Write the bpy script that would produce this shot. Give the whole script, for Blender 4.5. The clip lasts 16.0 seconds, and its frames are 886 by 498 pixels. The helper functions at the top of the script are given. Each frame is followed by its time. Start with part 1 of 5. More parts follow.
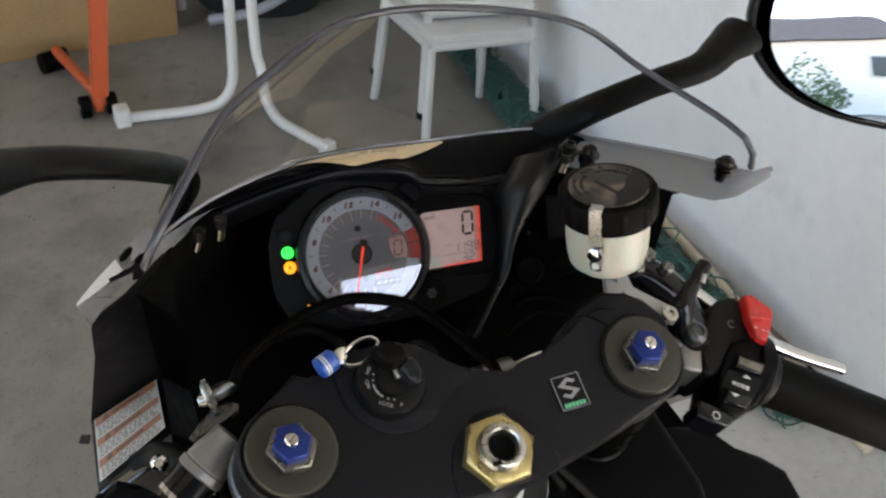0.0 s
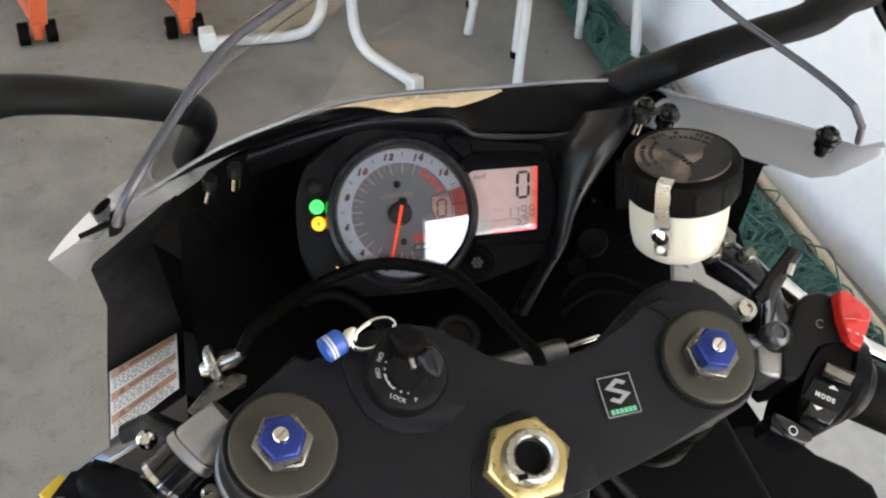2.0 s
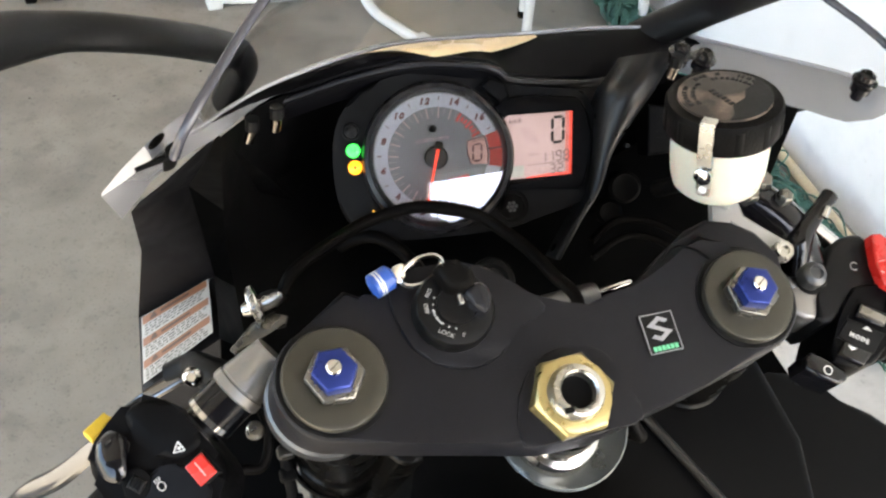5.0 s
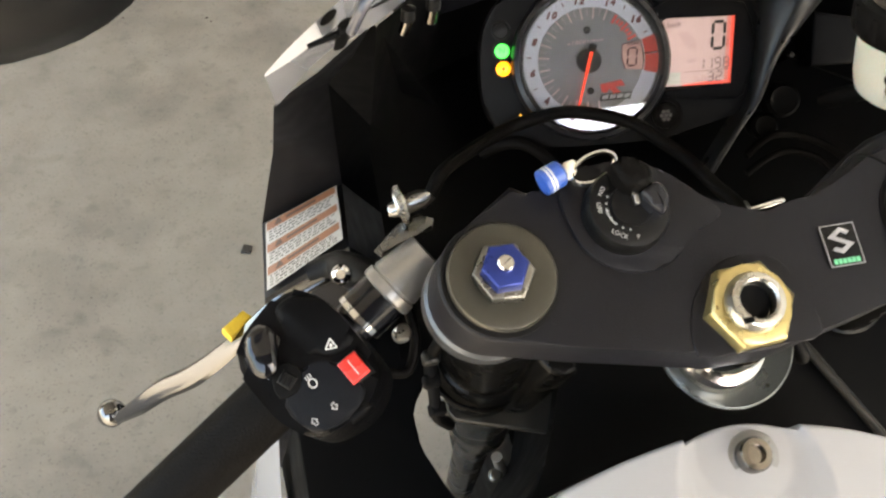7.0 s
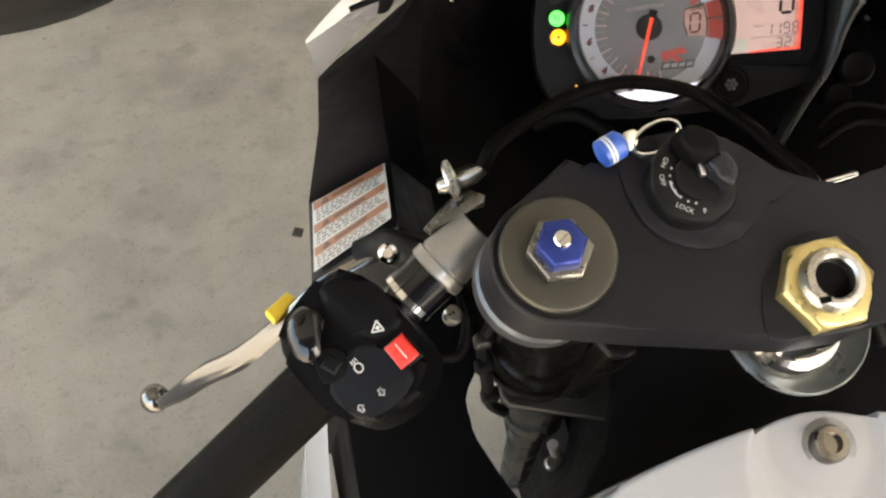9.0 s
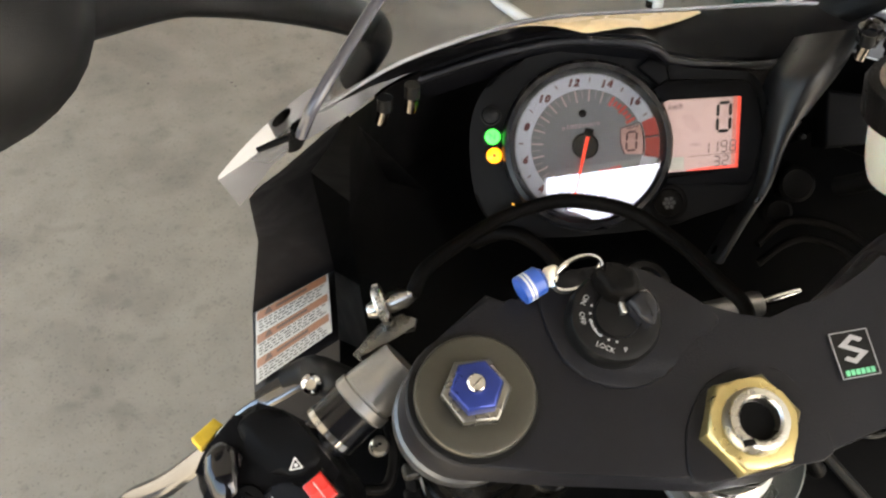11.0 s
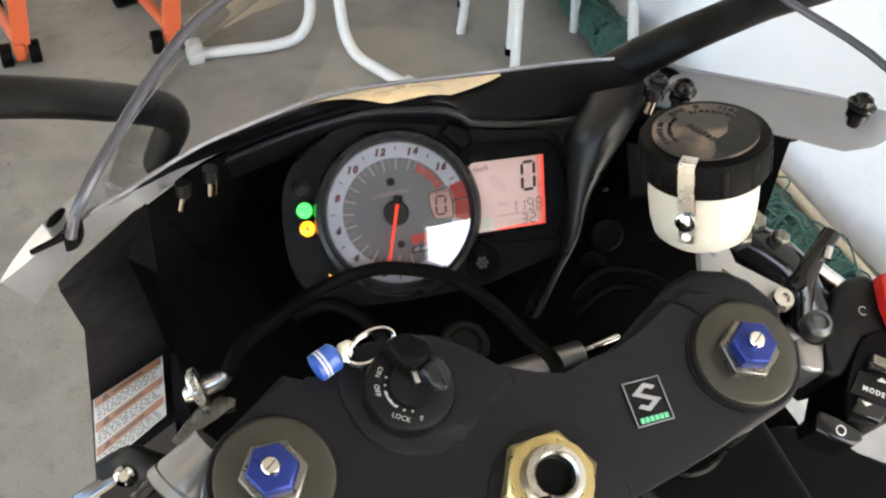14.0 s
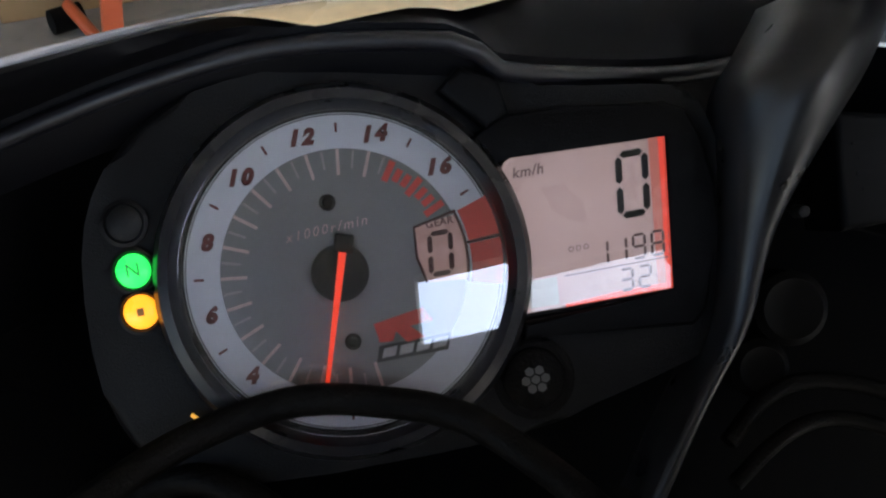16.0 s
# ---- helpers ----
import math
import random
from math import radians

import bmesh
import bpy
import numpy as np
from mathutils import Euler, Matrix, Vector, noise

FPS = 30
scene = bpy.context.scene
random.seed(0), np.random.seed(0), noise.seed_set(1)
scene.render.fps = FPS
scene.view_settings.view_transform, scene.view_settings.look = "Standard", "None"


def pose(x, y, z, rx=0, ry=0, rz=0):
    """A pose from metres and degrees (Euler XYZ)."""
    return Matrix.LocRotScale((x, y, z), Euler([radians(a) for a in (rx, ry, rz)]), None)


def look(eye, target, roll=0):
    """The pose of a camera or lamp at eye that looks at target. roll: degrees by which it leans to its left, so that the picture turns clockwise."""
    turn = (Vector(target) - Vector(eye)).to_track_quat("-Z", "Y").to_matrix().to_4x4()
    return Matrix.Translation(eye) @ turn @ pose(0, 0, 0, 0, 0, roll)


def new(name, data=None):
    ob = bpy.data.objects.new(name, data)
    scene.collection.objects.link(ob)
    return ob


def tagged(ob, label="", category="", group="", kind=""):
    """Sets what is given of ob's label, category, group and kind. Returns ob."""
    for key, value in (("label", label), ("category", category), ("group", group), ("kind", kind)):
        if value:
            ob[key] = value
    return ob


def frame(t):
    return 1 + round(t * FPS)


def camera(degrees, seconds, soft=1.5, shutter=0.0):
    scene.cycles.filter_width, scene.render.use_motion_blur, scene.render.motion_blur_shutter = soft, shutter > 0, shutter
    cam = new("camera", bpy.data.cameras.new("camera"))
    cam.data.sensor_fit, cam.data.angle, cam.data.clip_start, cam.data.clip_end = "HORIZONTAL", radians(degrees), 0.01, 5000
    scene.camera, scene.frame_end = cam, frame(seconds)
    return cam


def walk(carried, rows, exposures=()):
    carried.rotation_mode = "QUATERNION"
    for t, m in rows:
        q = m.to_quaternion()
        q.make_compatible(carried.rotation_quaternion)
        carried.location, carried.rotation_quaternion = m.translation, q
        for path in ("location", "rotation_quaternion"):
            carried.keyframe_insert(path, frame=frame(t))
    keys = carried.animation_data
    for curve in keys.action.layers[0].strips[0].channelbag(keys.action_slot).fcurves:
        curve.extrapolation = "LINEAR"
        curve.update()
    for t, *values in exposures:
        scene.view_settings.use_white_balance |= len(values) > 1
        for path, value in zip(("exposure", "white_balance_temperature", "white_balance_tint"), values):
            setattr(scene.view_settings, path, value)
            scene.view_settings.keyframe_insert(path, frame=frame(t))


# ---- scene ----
cam = camera(40.99, 16.0, 2.2, 0.4)
PATH = [
    (0, pose(-0.2263, -0.3875, 1.2751, 52.79, -2.47, -25.13)),
    (0.5, pose(-0.1770, -0.3206, 1.2542, 50.01, -3.27, -22.06)),
    (1, pose(-0.1607, -0.3119, 1.2430, 48.86, -4.42, -20.11)),
    (1.5, pose(-0.1595, -0.3159, 1.2367, 48.77, -3.78, -18.87)),
    (2, pose(-0.1621, -0.3230, 1.2315, 49.48, -2.31, -19.11)),
    (2.5, pose(-0.1626, -0.3299, 1.2305, 49.72, -1.85, -19.54)),
    (3, pose(-0.1667, -0.3367, 1.2333, 50.02, -1.40, -20.91)),
    (5.5, pose(-0.2033, -0.3246, 1.2174, 47.18, -3.25, -17.97)),
    (6, pose(-0.2204, -0.3220, 1.2085, 46.35, -2.55, -15.87)),
    (6.5, pose(-0.2269, -0.3180, 1.2007, 45.63, -2.74, -15.09)),
    (7, pose(-0.2312, -0.3093, 1.1877, 45.12, -2.06, -15.67)),
    (7.5, pose(-0.2241, -0.3003, 1.1591, 44.36, -1.27, -14.94)),
    (8, pose(-0.2333, -0.3000, 1.1587, 43.38, -0.02, -14.30)),
    (10.5, pose(-0.1973, -0.2740, 1.1766, 47.03, -0.10, -13.71)),
    (11, pose(-0.1895, -0.2725, 1.1776, 47.53, -0.27, -14.38)),
    (11.5, pose(-0.1812, -0.2769, 1.1827, 47.82, -0.24, -15.18)),
    (12, pose(-0.1663, -0.2853, 1.1853, 48.79, 0.05, -16.66)),
    (12.5, pose(-0.1505, -0.2792, 1.1859, 49.27, 0.15, -18.18)),
    (13, pose(-0.1418, -0.2765, 1.1894, 49.88, -0.12, -20.00)),
    (13.5, pose(-0.1467, -0.2830, 1.1922, 49.85, 0.05, -20.38)),
    (14, pose(-0.1461, -0.2846, 1.1914, 49.87, -0.06, -20.81)),
    (14.5, pose(-0.1240, -0.2304, 1.1556, 48.88, 0.45, -21.18)),
    (15, pose(-0.0934, -0.0932, 1.0021, 54.19, -1.79, -24.91)),
    (15.5, pose(-0.0504, -0.0299, 0.9722, 52.44, 0.12, -22.35)),
    (16, pose(-0.0506, -0.0270, 0.9753, 52.40, 0.51, -21.74)),
]
walk(cam, PATH, exposures=[(0, 2.50, 6950, 10), (1.5, 3.05, 6900, 10), (3.0, 3.50, 6900, 10), (5.5, 3.65, 7200, 10), (8, 3.60, 7850, 10), (11, 3.50, 7600, 10), (12.5, 3.65, 7200, 10), (14.5, 3.50, 7000, 10), (15, 3.65, 6650, 10), (15.5, 3.10, 6550, 10), (16, 2.65, 6450, 10)])

# ---- light: an overcast bright day outside, the open garage door behind the rider ----
world = bpy.data.worlds.new("sky")
scene.world = world
world.use_nodes = True
wn = world.node_tree
sky = wn.nodes.new("ShaderNodeTexSky")
sky.sky_type, sky.sun_disc = "NISHITA", False
sky.sun_elevation, sky.sun_rotation = radians(48), radians(146)
sky.dust_density = 2.2
wn.nodes["Background"].inputs["Strength"].default_value = 0.15
wn.links.new(sky.outputs[0], wn.nodes["Background"].inputs["Color"])
sun = new("sun", bpy.data.lights.new("sun", "SUN"))
sun.data.energy, sun.data.angle, sun.data.color = 5.0, radians(0.6), (1, 0.95, 0.88)
SUN_DIR = Vector((0.4, 0.6, -0.8))
sun.matrix_world = look((0, -6, 8), Vector((0, -6, 8)) + SUN_DIR)


# ---- materials ----
def mat(name, base, rough=0.5, metal=0.0, var=0.12, scale=60.0, bump=0.0, bscale=400.0, rvar=0.08, **extra):
    """A surface with a base colour that varies at two scales, and fine relief."""
    m = bpy.data.materials.new(name)
    m.use_nodes = True
    nt = m.node_tree
    p = nt.nodes["Principled BSDF"]
    p.inputs["Roughness"].default_value, p.inputs["Metallic"].default_value = rough, metal
    co = nt.nodes.new("ShaderNodeTexCoord")
    n1, n2 = nt.nodes.new("ShaderNodeTexNoise"), nt.nodes.new("ShaderNodeTexNoise")
    for nn, s in ((n1, scale), (n2, scale * 9)):
        nn.inputs["Scale"].default_value, nn.inputs["Detail"].default_value = s, 5
        nt.links.new(co.outputs["Object"], nn.inputs["Vector"])
    add = nt.nodes.new("ShaderNodeMath")
    add.operation = "ADD"
    nt.links.new(n1.outputs["Fac"], add.inputs[0])
    nt.links.new(n2.outputs["Fac"], add.inputs[1])
    ramp = nt.nodes.new("ShaderNodeMapRange")
    ramp.inputs["From Min"].default_value, ramp.inputs["From Max"].default_value = 0.6, 1.4
    ramp.inputs["To Min"].default_value, ramp.inputs["To Max"].default_value = 1 - var, 1 + var
    nt.links.new(add.outputs[0], ramp.inputs["Value"])
    mul = nt.nodes.new("ShaderNodeVectorMath")
    mul.operation = "SCALE"
    mul.inputs[0].default_value = base
    nt.links.new(ramp.outputs[0], mul.inputs["Scale"])
    nt.links.new(mul.outputs[0], p.inputs["Base Color"])
    rr = nt.nodes.new("ShaderNodeMapRange")
    rr.inputs["From Min"].default_value, rr.inputs["From Max"].default_value = 0.3, 0.7
    rr.inputs["To Min"].default_value, rr.inputs["To Max"].default_value = max(rough - rvar, 0.02), min(rough + rvar, 1)
    if rough > 0.1:
        nt.links.new(n1.outputs["Fac"], rr.inputs["Value"])
        nt.links.new(rr.outputs[0], p.inputs["Roughness"])
    if bump:
        n3, b = nt.nodes.new("ShaderNodeTexNoise"), nt.nodes.new("ShaderNodeBump")
        n3.inputs["Scale"].default_value, n3.inputs["Detail"].default_value = bscale, 3
        b.inputs["Strength"].default_value, b.inputs["Distance"].default_value = bump, 0.001
        nt.links.new(co.outputs["Object"], n3.inputs["Vector"])
        nt.links.new(n3.outputs["Fac"], b.inputs["Height"])
        nt.links.new(b.outputs[0], p.inputs["Normal"])
    for k, v in extra.items():
        p.inputs[k.replace("_", " ")].default_value = v
    return m


def glow(name, base, strength, rough=0.3):
    m = mat(name, base, rough, var=0.05)
    p = m.node_tree.nodes["Principled BSDF"]
    p.inputs["Emission Color"].default_value, p.inputs["Emission Strength"].default_value = (*base, 1), strength
    return m


M_CLAMP = mat("satin_black_aluminium", (0.0055, 0.0055, 0.0072), 0.45, 0.0, var=0.2, scale=25, bump=0.25, bscale=1500, Specular_IOR_Level=0.16)
M_BLACK = mat("black_plastic", (0.004, 0.004, 0.0042), 0.42, bump=0.2, bscale=2500, Specular_IOR_Level=0.14)
M_SATIN = mat("grained_black_plastic", (0.0024, 0.0024, 0.0027), 0.34, bump=0.25, bscale=2500, Specular_IOR_Level=0.05)
M_GLOSSB = mat("gloss_black_plastic", (0.003, 0.003, 0.004), 0.14, Specular_IOR_Level=0.35)
M_INNER = mat("dark_inner_fairing", (0.0065, 0.0063, 0.0073), 0.42, bump=0.3, bscale=2000, Specular_IOR_Level=0.2)
M_RUBBER = mat("black_rubber", (0.0030, 0.0027, 0.0025), 0.5, bump=0.4, bscale=900, Specular_IOR_Level=0.045)
# near-black for dark parts; in wells and gaps it paints in their shade
M_VOID = mat("near_black", (0.0030, 0.0030, 0.0031), 0.55, Specular_IOR_Level=0.05)
M_FLANGE = mat("grey_anodised_metal", (0.054, 0.052, 0.043), 0.36, 0.75, var=0.1, scale=200)
M_STEEL = mat("zinc_plated_steel", (0.44, 0.43, 0.40), 0.28, 1.0, var=0.06, scale=150, rvar=0.03)
M_CHROME = mat("polished_aluminium", (0.55, 0.54, 0.525), 0.10, 1.0, var=0.06)
M_ALU = mat("cast_aluminium", (0.27, 0.26, 0.25), 0.4, 0.8, var=0.12, scale=150, bump=0.2)
M_DISC = mat("plated_steel_disc", (0.13, 0.13, 0.125), 0.3, 0.9, var=0.1)
M_BRK = mat("bead_blasted_aluminium", (0.31, 0.31, 0.30), 0.4, 0.4, var=0.08)
M_BLUE = mat("blue_anodised_metal", (0.0095, 0.024, 0.155), 0.32, 0.55, var=0.1)
M_GOLD = mat("gold_anodised_metal", (0.46, 0.375, 0.17), 0.32, 0.85, var=0.1, scale=200)
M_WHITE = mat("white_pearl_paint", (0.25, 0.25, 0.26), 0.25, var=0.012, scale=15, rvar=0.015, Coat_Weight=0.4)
M_RED = mat("red_plastic", (0.48, 0.022, 0.018), 0.28)
M_PRINT = mat("white_print", (0.55, 0.55, 0.53), 0.5)
M_WORN = mat("worn_white_print", (0.34, 0.34, 0.33), 0.6, var=0.3, scale=250)
M_DARKINK = mat("black_print", (0.02, 0.02, 0.02), 0.5)
M_BLUEFOB = mat("blue_fob_plastic", (0.02, 0.075, 0.32), 0.35)
M_CREAM = mat("cream_plastic", (0.72, 0.66, 0.52), 0.45)
M_RES = mat("milky_plastic", (0.43, 0.42, 0.355), 0.35, var=0.05, Subsurface_Weight=0.4, Subsurface_Scale=0.01)
M_TAN = mat("worn_print_on_rubber", (0.15, 0.108, 0.08), 0.6, var=0.4, scale=120)
M_ORANGE = mat("orange_paint", (0.50, 0.085, 0.026), 0.4)
M_CONC = mat("concrete", (0.25, 0.231, 0.197), 0.7, var=0.17, scale=2.2, bump=0.35, bscale=150)


def speckle(m, scale, low, high, dark):
    """Dark specks and grains of one size laid over a material's colour."""
    nt = m.node_tree
    p = nt.nodes["Principled BSDF"]
    src = p.inputs["Base Color"].links[0].from_socket
    co, n, r, mx = nt.nodes.new("ShaderNodeTexCoord"), nt.nodes.new("ShaderNodeTexNoise"), nt.nodes.new("ShaderNodeMapRange"), nt.nodes.new("ShaderNodeVectorMath")
    n.inputs["Scale"].default_value, n.inputs["Detail"].default_value = scale, 4
    nt.links.new(co.outputs["Object"], n.inputs["Vector"])
    r.inputs["From Min"].default_value, r.inputs["From Max"].default_value = low, high
    r.inputs["To Min"].default_value, r.inputs["To Max"].default_value = dark, 1
    nt.links.new(n.outputs["Fac"], r.inputs["Value"])
    mx.operation = "SCALE"
    nt.links.new(src, mx.inputs[0])
    nt.links.new(r.outputs[0], mx.inputs["Scale"])
    nt.links.new(mx.outputs[0], p.inputs["Base Color"])
    return m


speckle(M_CONC, 260, 0.3, 0.42, 0.72)
speckle(M_CONC, 38, 0.25, 0.40, 0.80)
speckle(M_CONC, 5.5, 0.32, 0.48, 0.78)
speckle(M_CONC, 14, 0.30, 0.40, 0.80)
M_WALL = mat("white_wall_paint", (0.92, 0.92, 0.92), 0.75, var=0.04, scale=4.0, bump=0.5, bscale=60)
speckle(M_WALL, 70, 0.22, 0.33, 0.86)
speckle(M_WALL, 9, 0.28, 0.40, 0.93)
# paler floor tone with the stronger daylight near the wall painted in
M_STRIP = mat("pale_lit_concrete", (0.52, 0.51, 0.48), 0.7, var=0.14, scale=6.0, bump=0.3, bscale=120)
speckle(M_STRIP, 60, 0.27, 0.38, 0.7)
speckle(M_STRIP, 14, 0.28, 0.40, 0.82)
M_CEIL = mat("ceiling_paint", (0.4, 0.39, 0.37), 0.8, var=0.05, scale=4.0)
M_CARD = mat("brown_cardboard", (0.36, 0.22, 0.10), 0.8, var=0.15, scale=12)
M_NET = mat("green_net_cord", (0.045, 0.122, 0.094), 0.7, var=0.35, scale=60)
M_BAMBOO = mat("pale_wood", (0.72, 0.62, 0.44), 0.55, var=0.15, scale=20)
M_WTUBE = mat("white_painted_tube", (0.62, 0.61, 0.58), 0.35, var=0.05)
M_CLOTH = mat("black_cloth", (0.015, 0.015, 0.016), 0.9, bump=0.4)
M_DIAL = mat("brushed_dial_metal", (0.24, 0.24, 0.245), 0.4, 0.45, var=0.08, scale=300)
M_RING = mat("pale_dial_ring", (0.80, 0.83, 0.92), 0.5, var=0.02)
M_DIALRED = mat("red_dial_print", (0.80, 0.085, 0.062), 0.5)
M_NEEDLE = glow("orange_needle", (0.9, 0.06, 0.02), 0.10)
M_LAMPG = glow("green_lamp", (0.02, 0.80, 0.08), 0.30)
M_LAMPY = glow("amber_lamp", (1.0, 0.32, 0.015), 0.26)
M_LCD = glow("lcd_backlight", (0.52, 0.37, 0.35), 0.06)
M_LCDRED = glow("lcd_edge_light", (0.85, 0.08, 0.05), 0.10)
M_NUT = mat("dull_grey_steel", (0.15, 0.145, 0.13), 0.3, 0.9, var=0.1, scale=150)
M_BOLT = mat("worn_nickel", (0.19, 0.172, 0.15), 0.2, 1.0, var=0.2, scale=200)
M_FORK = mat("satin_black_fork_paint", (0.0026, 0.0024, 0.0021), 0.25, var=0.2, scale=40, Specular_IOR_Level=0.09)
M_COLLAR = mat("dull_cast_collar", (0.075, 0.077, 0.08), 0.36, 0.7, var=0.12, scale=120)
M_LOWER = mat("dark_cast_metal", (0.028, 0.027, 0.024), 0.4, 0.6, var=0.15, scale=80, bump=0.2)
M_BEZEL = mat("smooth_grey_black_plastic", (0.009, 0.009, 0.0105), 0.3, Specular_IOR_Level=0.25)
M_PANEL = mat("blue_grey_plastic", (0.0048, 0.0052, 0.0066), 0.42, bump=0.3, bscale=2500, Specular_IOR_Level=0.07)
M_MIRROR = mat("mirror_glass", (0.9, 0.9, 0.9), 0.02, 1.0, var=0.0)


def glass(name, tint=(1, 1, 1), rough=0.0, ior=1.45):
    m = bpy.data.materials.new(name)
    m.use_nodes = True
    p = m.node_tree.nodes["Principled BSDF"]
    p.inputs["Base Color"].default_value = (*tint, 1)
    p.inputs["Transmission Weight"].default_value = 1
    p.inputs["Roughness"].default_value, p.inputs["IOR"].default_value = rough, ior
    return m


M_SCREEN = glass("clear_acrylic", (0.90, 0.90, 0.90), 0.0, 1.2)
M_DLENS = glass("clear_display_lens", (0.98, 0.98, 0.98), 0.0, 1.5)
M_LENS = glass("clear_gauge_lens", (0.97, 0.97, 0.97), 0.0, 2.0)


# ---- mesh building ----
def finish(name, bm, material, parent=None, label="", smooth=40):
    me = bpy.data.meshes.new(name)
    bmesh.ops.recalc_face_normals(bm, faces=bm.faces[:])
    lo = Vector([min(v.co[k] for v in bm.verts) for k in range(3)])
    hi = Vector([max(v.co[k] for v in bm.verts) for k in range(3)])
    c = (lo + hi) / 2
    bmesh.ops.translate(bm, verts=bm.verts[:], vec=-c)
    bm.to_mesh(me)
    bm.free()
    for p in me.polygons:
        p.use_smooth = True
    me.set_sharp_from_angle(angle=radians(smooth))
    for one in material if isinstance(material, (list, tuple)) else [material]:
        me.materials.append(one)
    ob = new(name, me)
    ob.location = c
    if parent:
        at = Vector()
        q = parent
        while q:
            at += q.location
            q = q.parent
        ob.parent, ob.location = parent, c - at
    if label:
        ob["label"] = label
    return ob


part = finish


def thing(name, at, label, category, group="", kind=""):
    ob = new(name)
    ob.location = at
    return tagged(ob, label, category, group, kind)


def spline(pts, n=8):
    """A smooth curve through the points."""
    P = [Vector(p) for p in pts]
    P = [P[0] * 2 - P[1]] + P + [P[-1] * 2 - P[-2]]
    out = []
    for i in range(1, len(P) - 2):
        a, b, c, d = P[i - 1:i + 3]
        for k in range(n):
            t = k / n
            out.append(0.5 * (2 * b + (c - a) * t + (2 * a - 5 * b + 4 * c - d) * t * t + (3 * b - a - 3 * c + d) * t ** 3))
    return out + [P[-2]]


def tube(bm, pts, r, seg=14, M=Matrix(), flat=1.0, up=None):
    """A capped tube along the points; r one radius or one a point; flat squeezes it across."""
    pts = [Vector(p) for p in pts]
    rs = [r] * len(pts) if isinstance(r, (int, float)) else r
    if len(rs) != len(pts):
        rs = [float(np.interp(i / (len(pts) - 1), np.linspace(0, 1, len(rs)), rs)) for i in range(len(pts))]
    rings, side = [], None
    for i, p in enumerate(pts):
        d = (pts[min(i + 1, len(pts) - 1)] - pts[max(i - 1, 0)]).normalized()
        if side is None:
            u = Vector(up) if up else (Vector((0, 0, 1)) if abs(d.z) < 0.9 else Vector((1, 0, 0)))
            side = d.cross(u).normalized()
        side = (side - d * side.dot(d)).normalized()
        w = d.cross(side)
        rings.append([bm.verts.new(M @ (p + side * (math.cos(a) * rs[i]) + w * (math.sin(a) * rs[i] * flat)))
                      for a in (2 * math.pi * k / seg for k in range(seg))])
    for a, b in zip(rings, rings[1:]):
        for k in range(seg):
            bm.faces.new((a[k], a[(k + 1) % seg], b[(k + 1) % seg], b[k]))
    bm.faces.new(rings[0][::-1])
    bm.faces.new(rings[-1])
    return bm


def ring_tube(bm, pts, r, seg=8, M=Matrix()):
    """A closed loop of tube."""
    pts = [Vector(p) for p in pts]
    n, rings = len(pts), []
    nrm = sum(((pts[i] - pts[0]).cross(pts[(i + 1) % n] - pts[0]) for i in range(n)), Vector()).normalized()
    for i, p in enumerate(pts):
        d = (pts[(i + 1) % n] - pts[i - 1]).normalized()
        s = d.cross(nrm).normalized()
        rings.append([bm.verts.new(M @ (p + s * (math.cos(a) * r) + nrm * (math.sin(a) * r)))
                      for a in (2 * math.pi * k / seg for k in range(seg))])
    for i in range(n):
        a, b = rings[i], rings[(i + 1) % n]
        for k in range(seg):
            bm.faces.new((a[k], a[(k + 1) % seg], b[(k + 1) % seg], b[k]))
    return bm


def lathe(bm, profile, seg=40, M=Matrix(), flats=0):
    """Turns (radius, height) pairs about z; flats: a polygon of so many sides in place of a circle."""
    seg = flats or seg
    rings = []
    for r, z in profile:
        if r < 1e-6:
            rings.append([bm.verts.new(M @ Vector((0, 0, z)))])
        else:
            rings.append([bm.verts.new(M @ Vector((r * math.cos(a), r * math.sin(a), z))) for a in (2 * math.pi * k / seg for k in range(seg))])
    for a, b in zip(rings, rings[1:]):
        for k in range(seg):
            j = (k + 1) % seg
            if len(a) == 1 and len(b) == 1:
                continue
            if len(a) == 1:
                bm.faces.new((a[0], b[k], b[j]))
            elif len(b) == 1:
                bm.faces.new((a[k], a[j], b[0]))
            else:
                bm.faces.new((a[k], a[j], b[j], b[k]))
    for rg, flip in ((rings[0], True), (rings[-1], False)):
        if len(rg) > 1:
            bm.faces.new(rg[::-1] if flip else rg)
    return bm


def prism(bm, outline, z0, z1, bevel=0.0, M=Matrix(), taper=1.0):
    """A plate of the outline between two heights, its upper edge rounded."""
    t = bmesh.new()
    c = Vector((sum(p[0] for p in outline) / len(outline), sum(p[1] for p in outline) / len(outline)))
    lo = [t.verts.new((c.x + (p[0] - c.x) * taper, c.y + (p[1] - c.y) * taper, z0)) for p in outline]
    hi = [t.verts.new((p[0], p[1], z1)) for p in outline]
    t.faces.new(lo[::-1])
    t.faces.new(hi)
    k = len(outline)
    for i in range(k):
        t.faces.new((lo[i], lo[(i + 1) % k], hi[(i + 1) % k], hi[i]))
    if bevel:
        t.edges.ensure_lookup_table()
        ed = [e for e in t.edges if all(abs(v.co.z - z1) < 1e-6 for v in e.verts)]
        bmesh.ops.bevel(t, geom=ed, offset=bevel, segments=3, affect="EDGES", profile=0.5)
    merge(bm, t, M)
    return bm


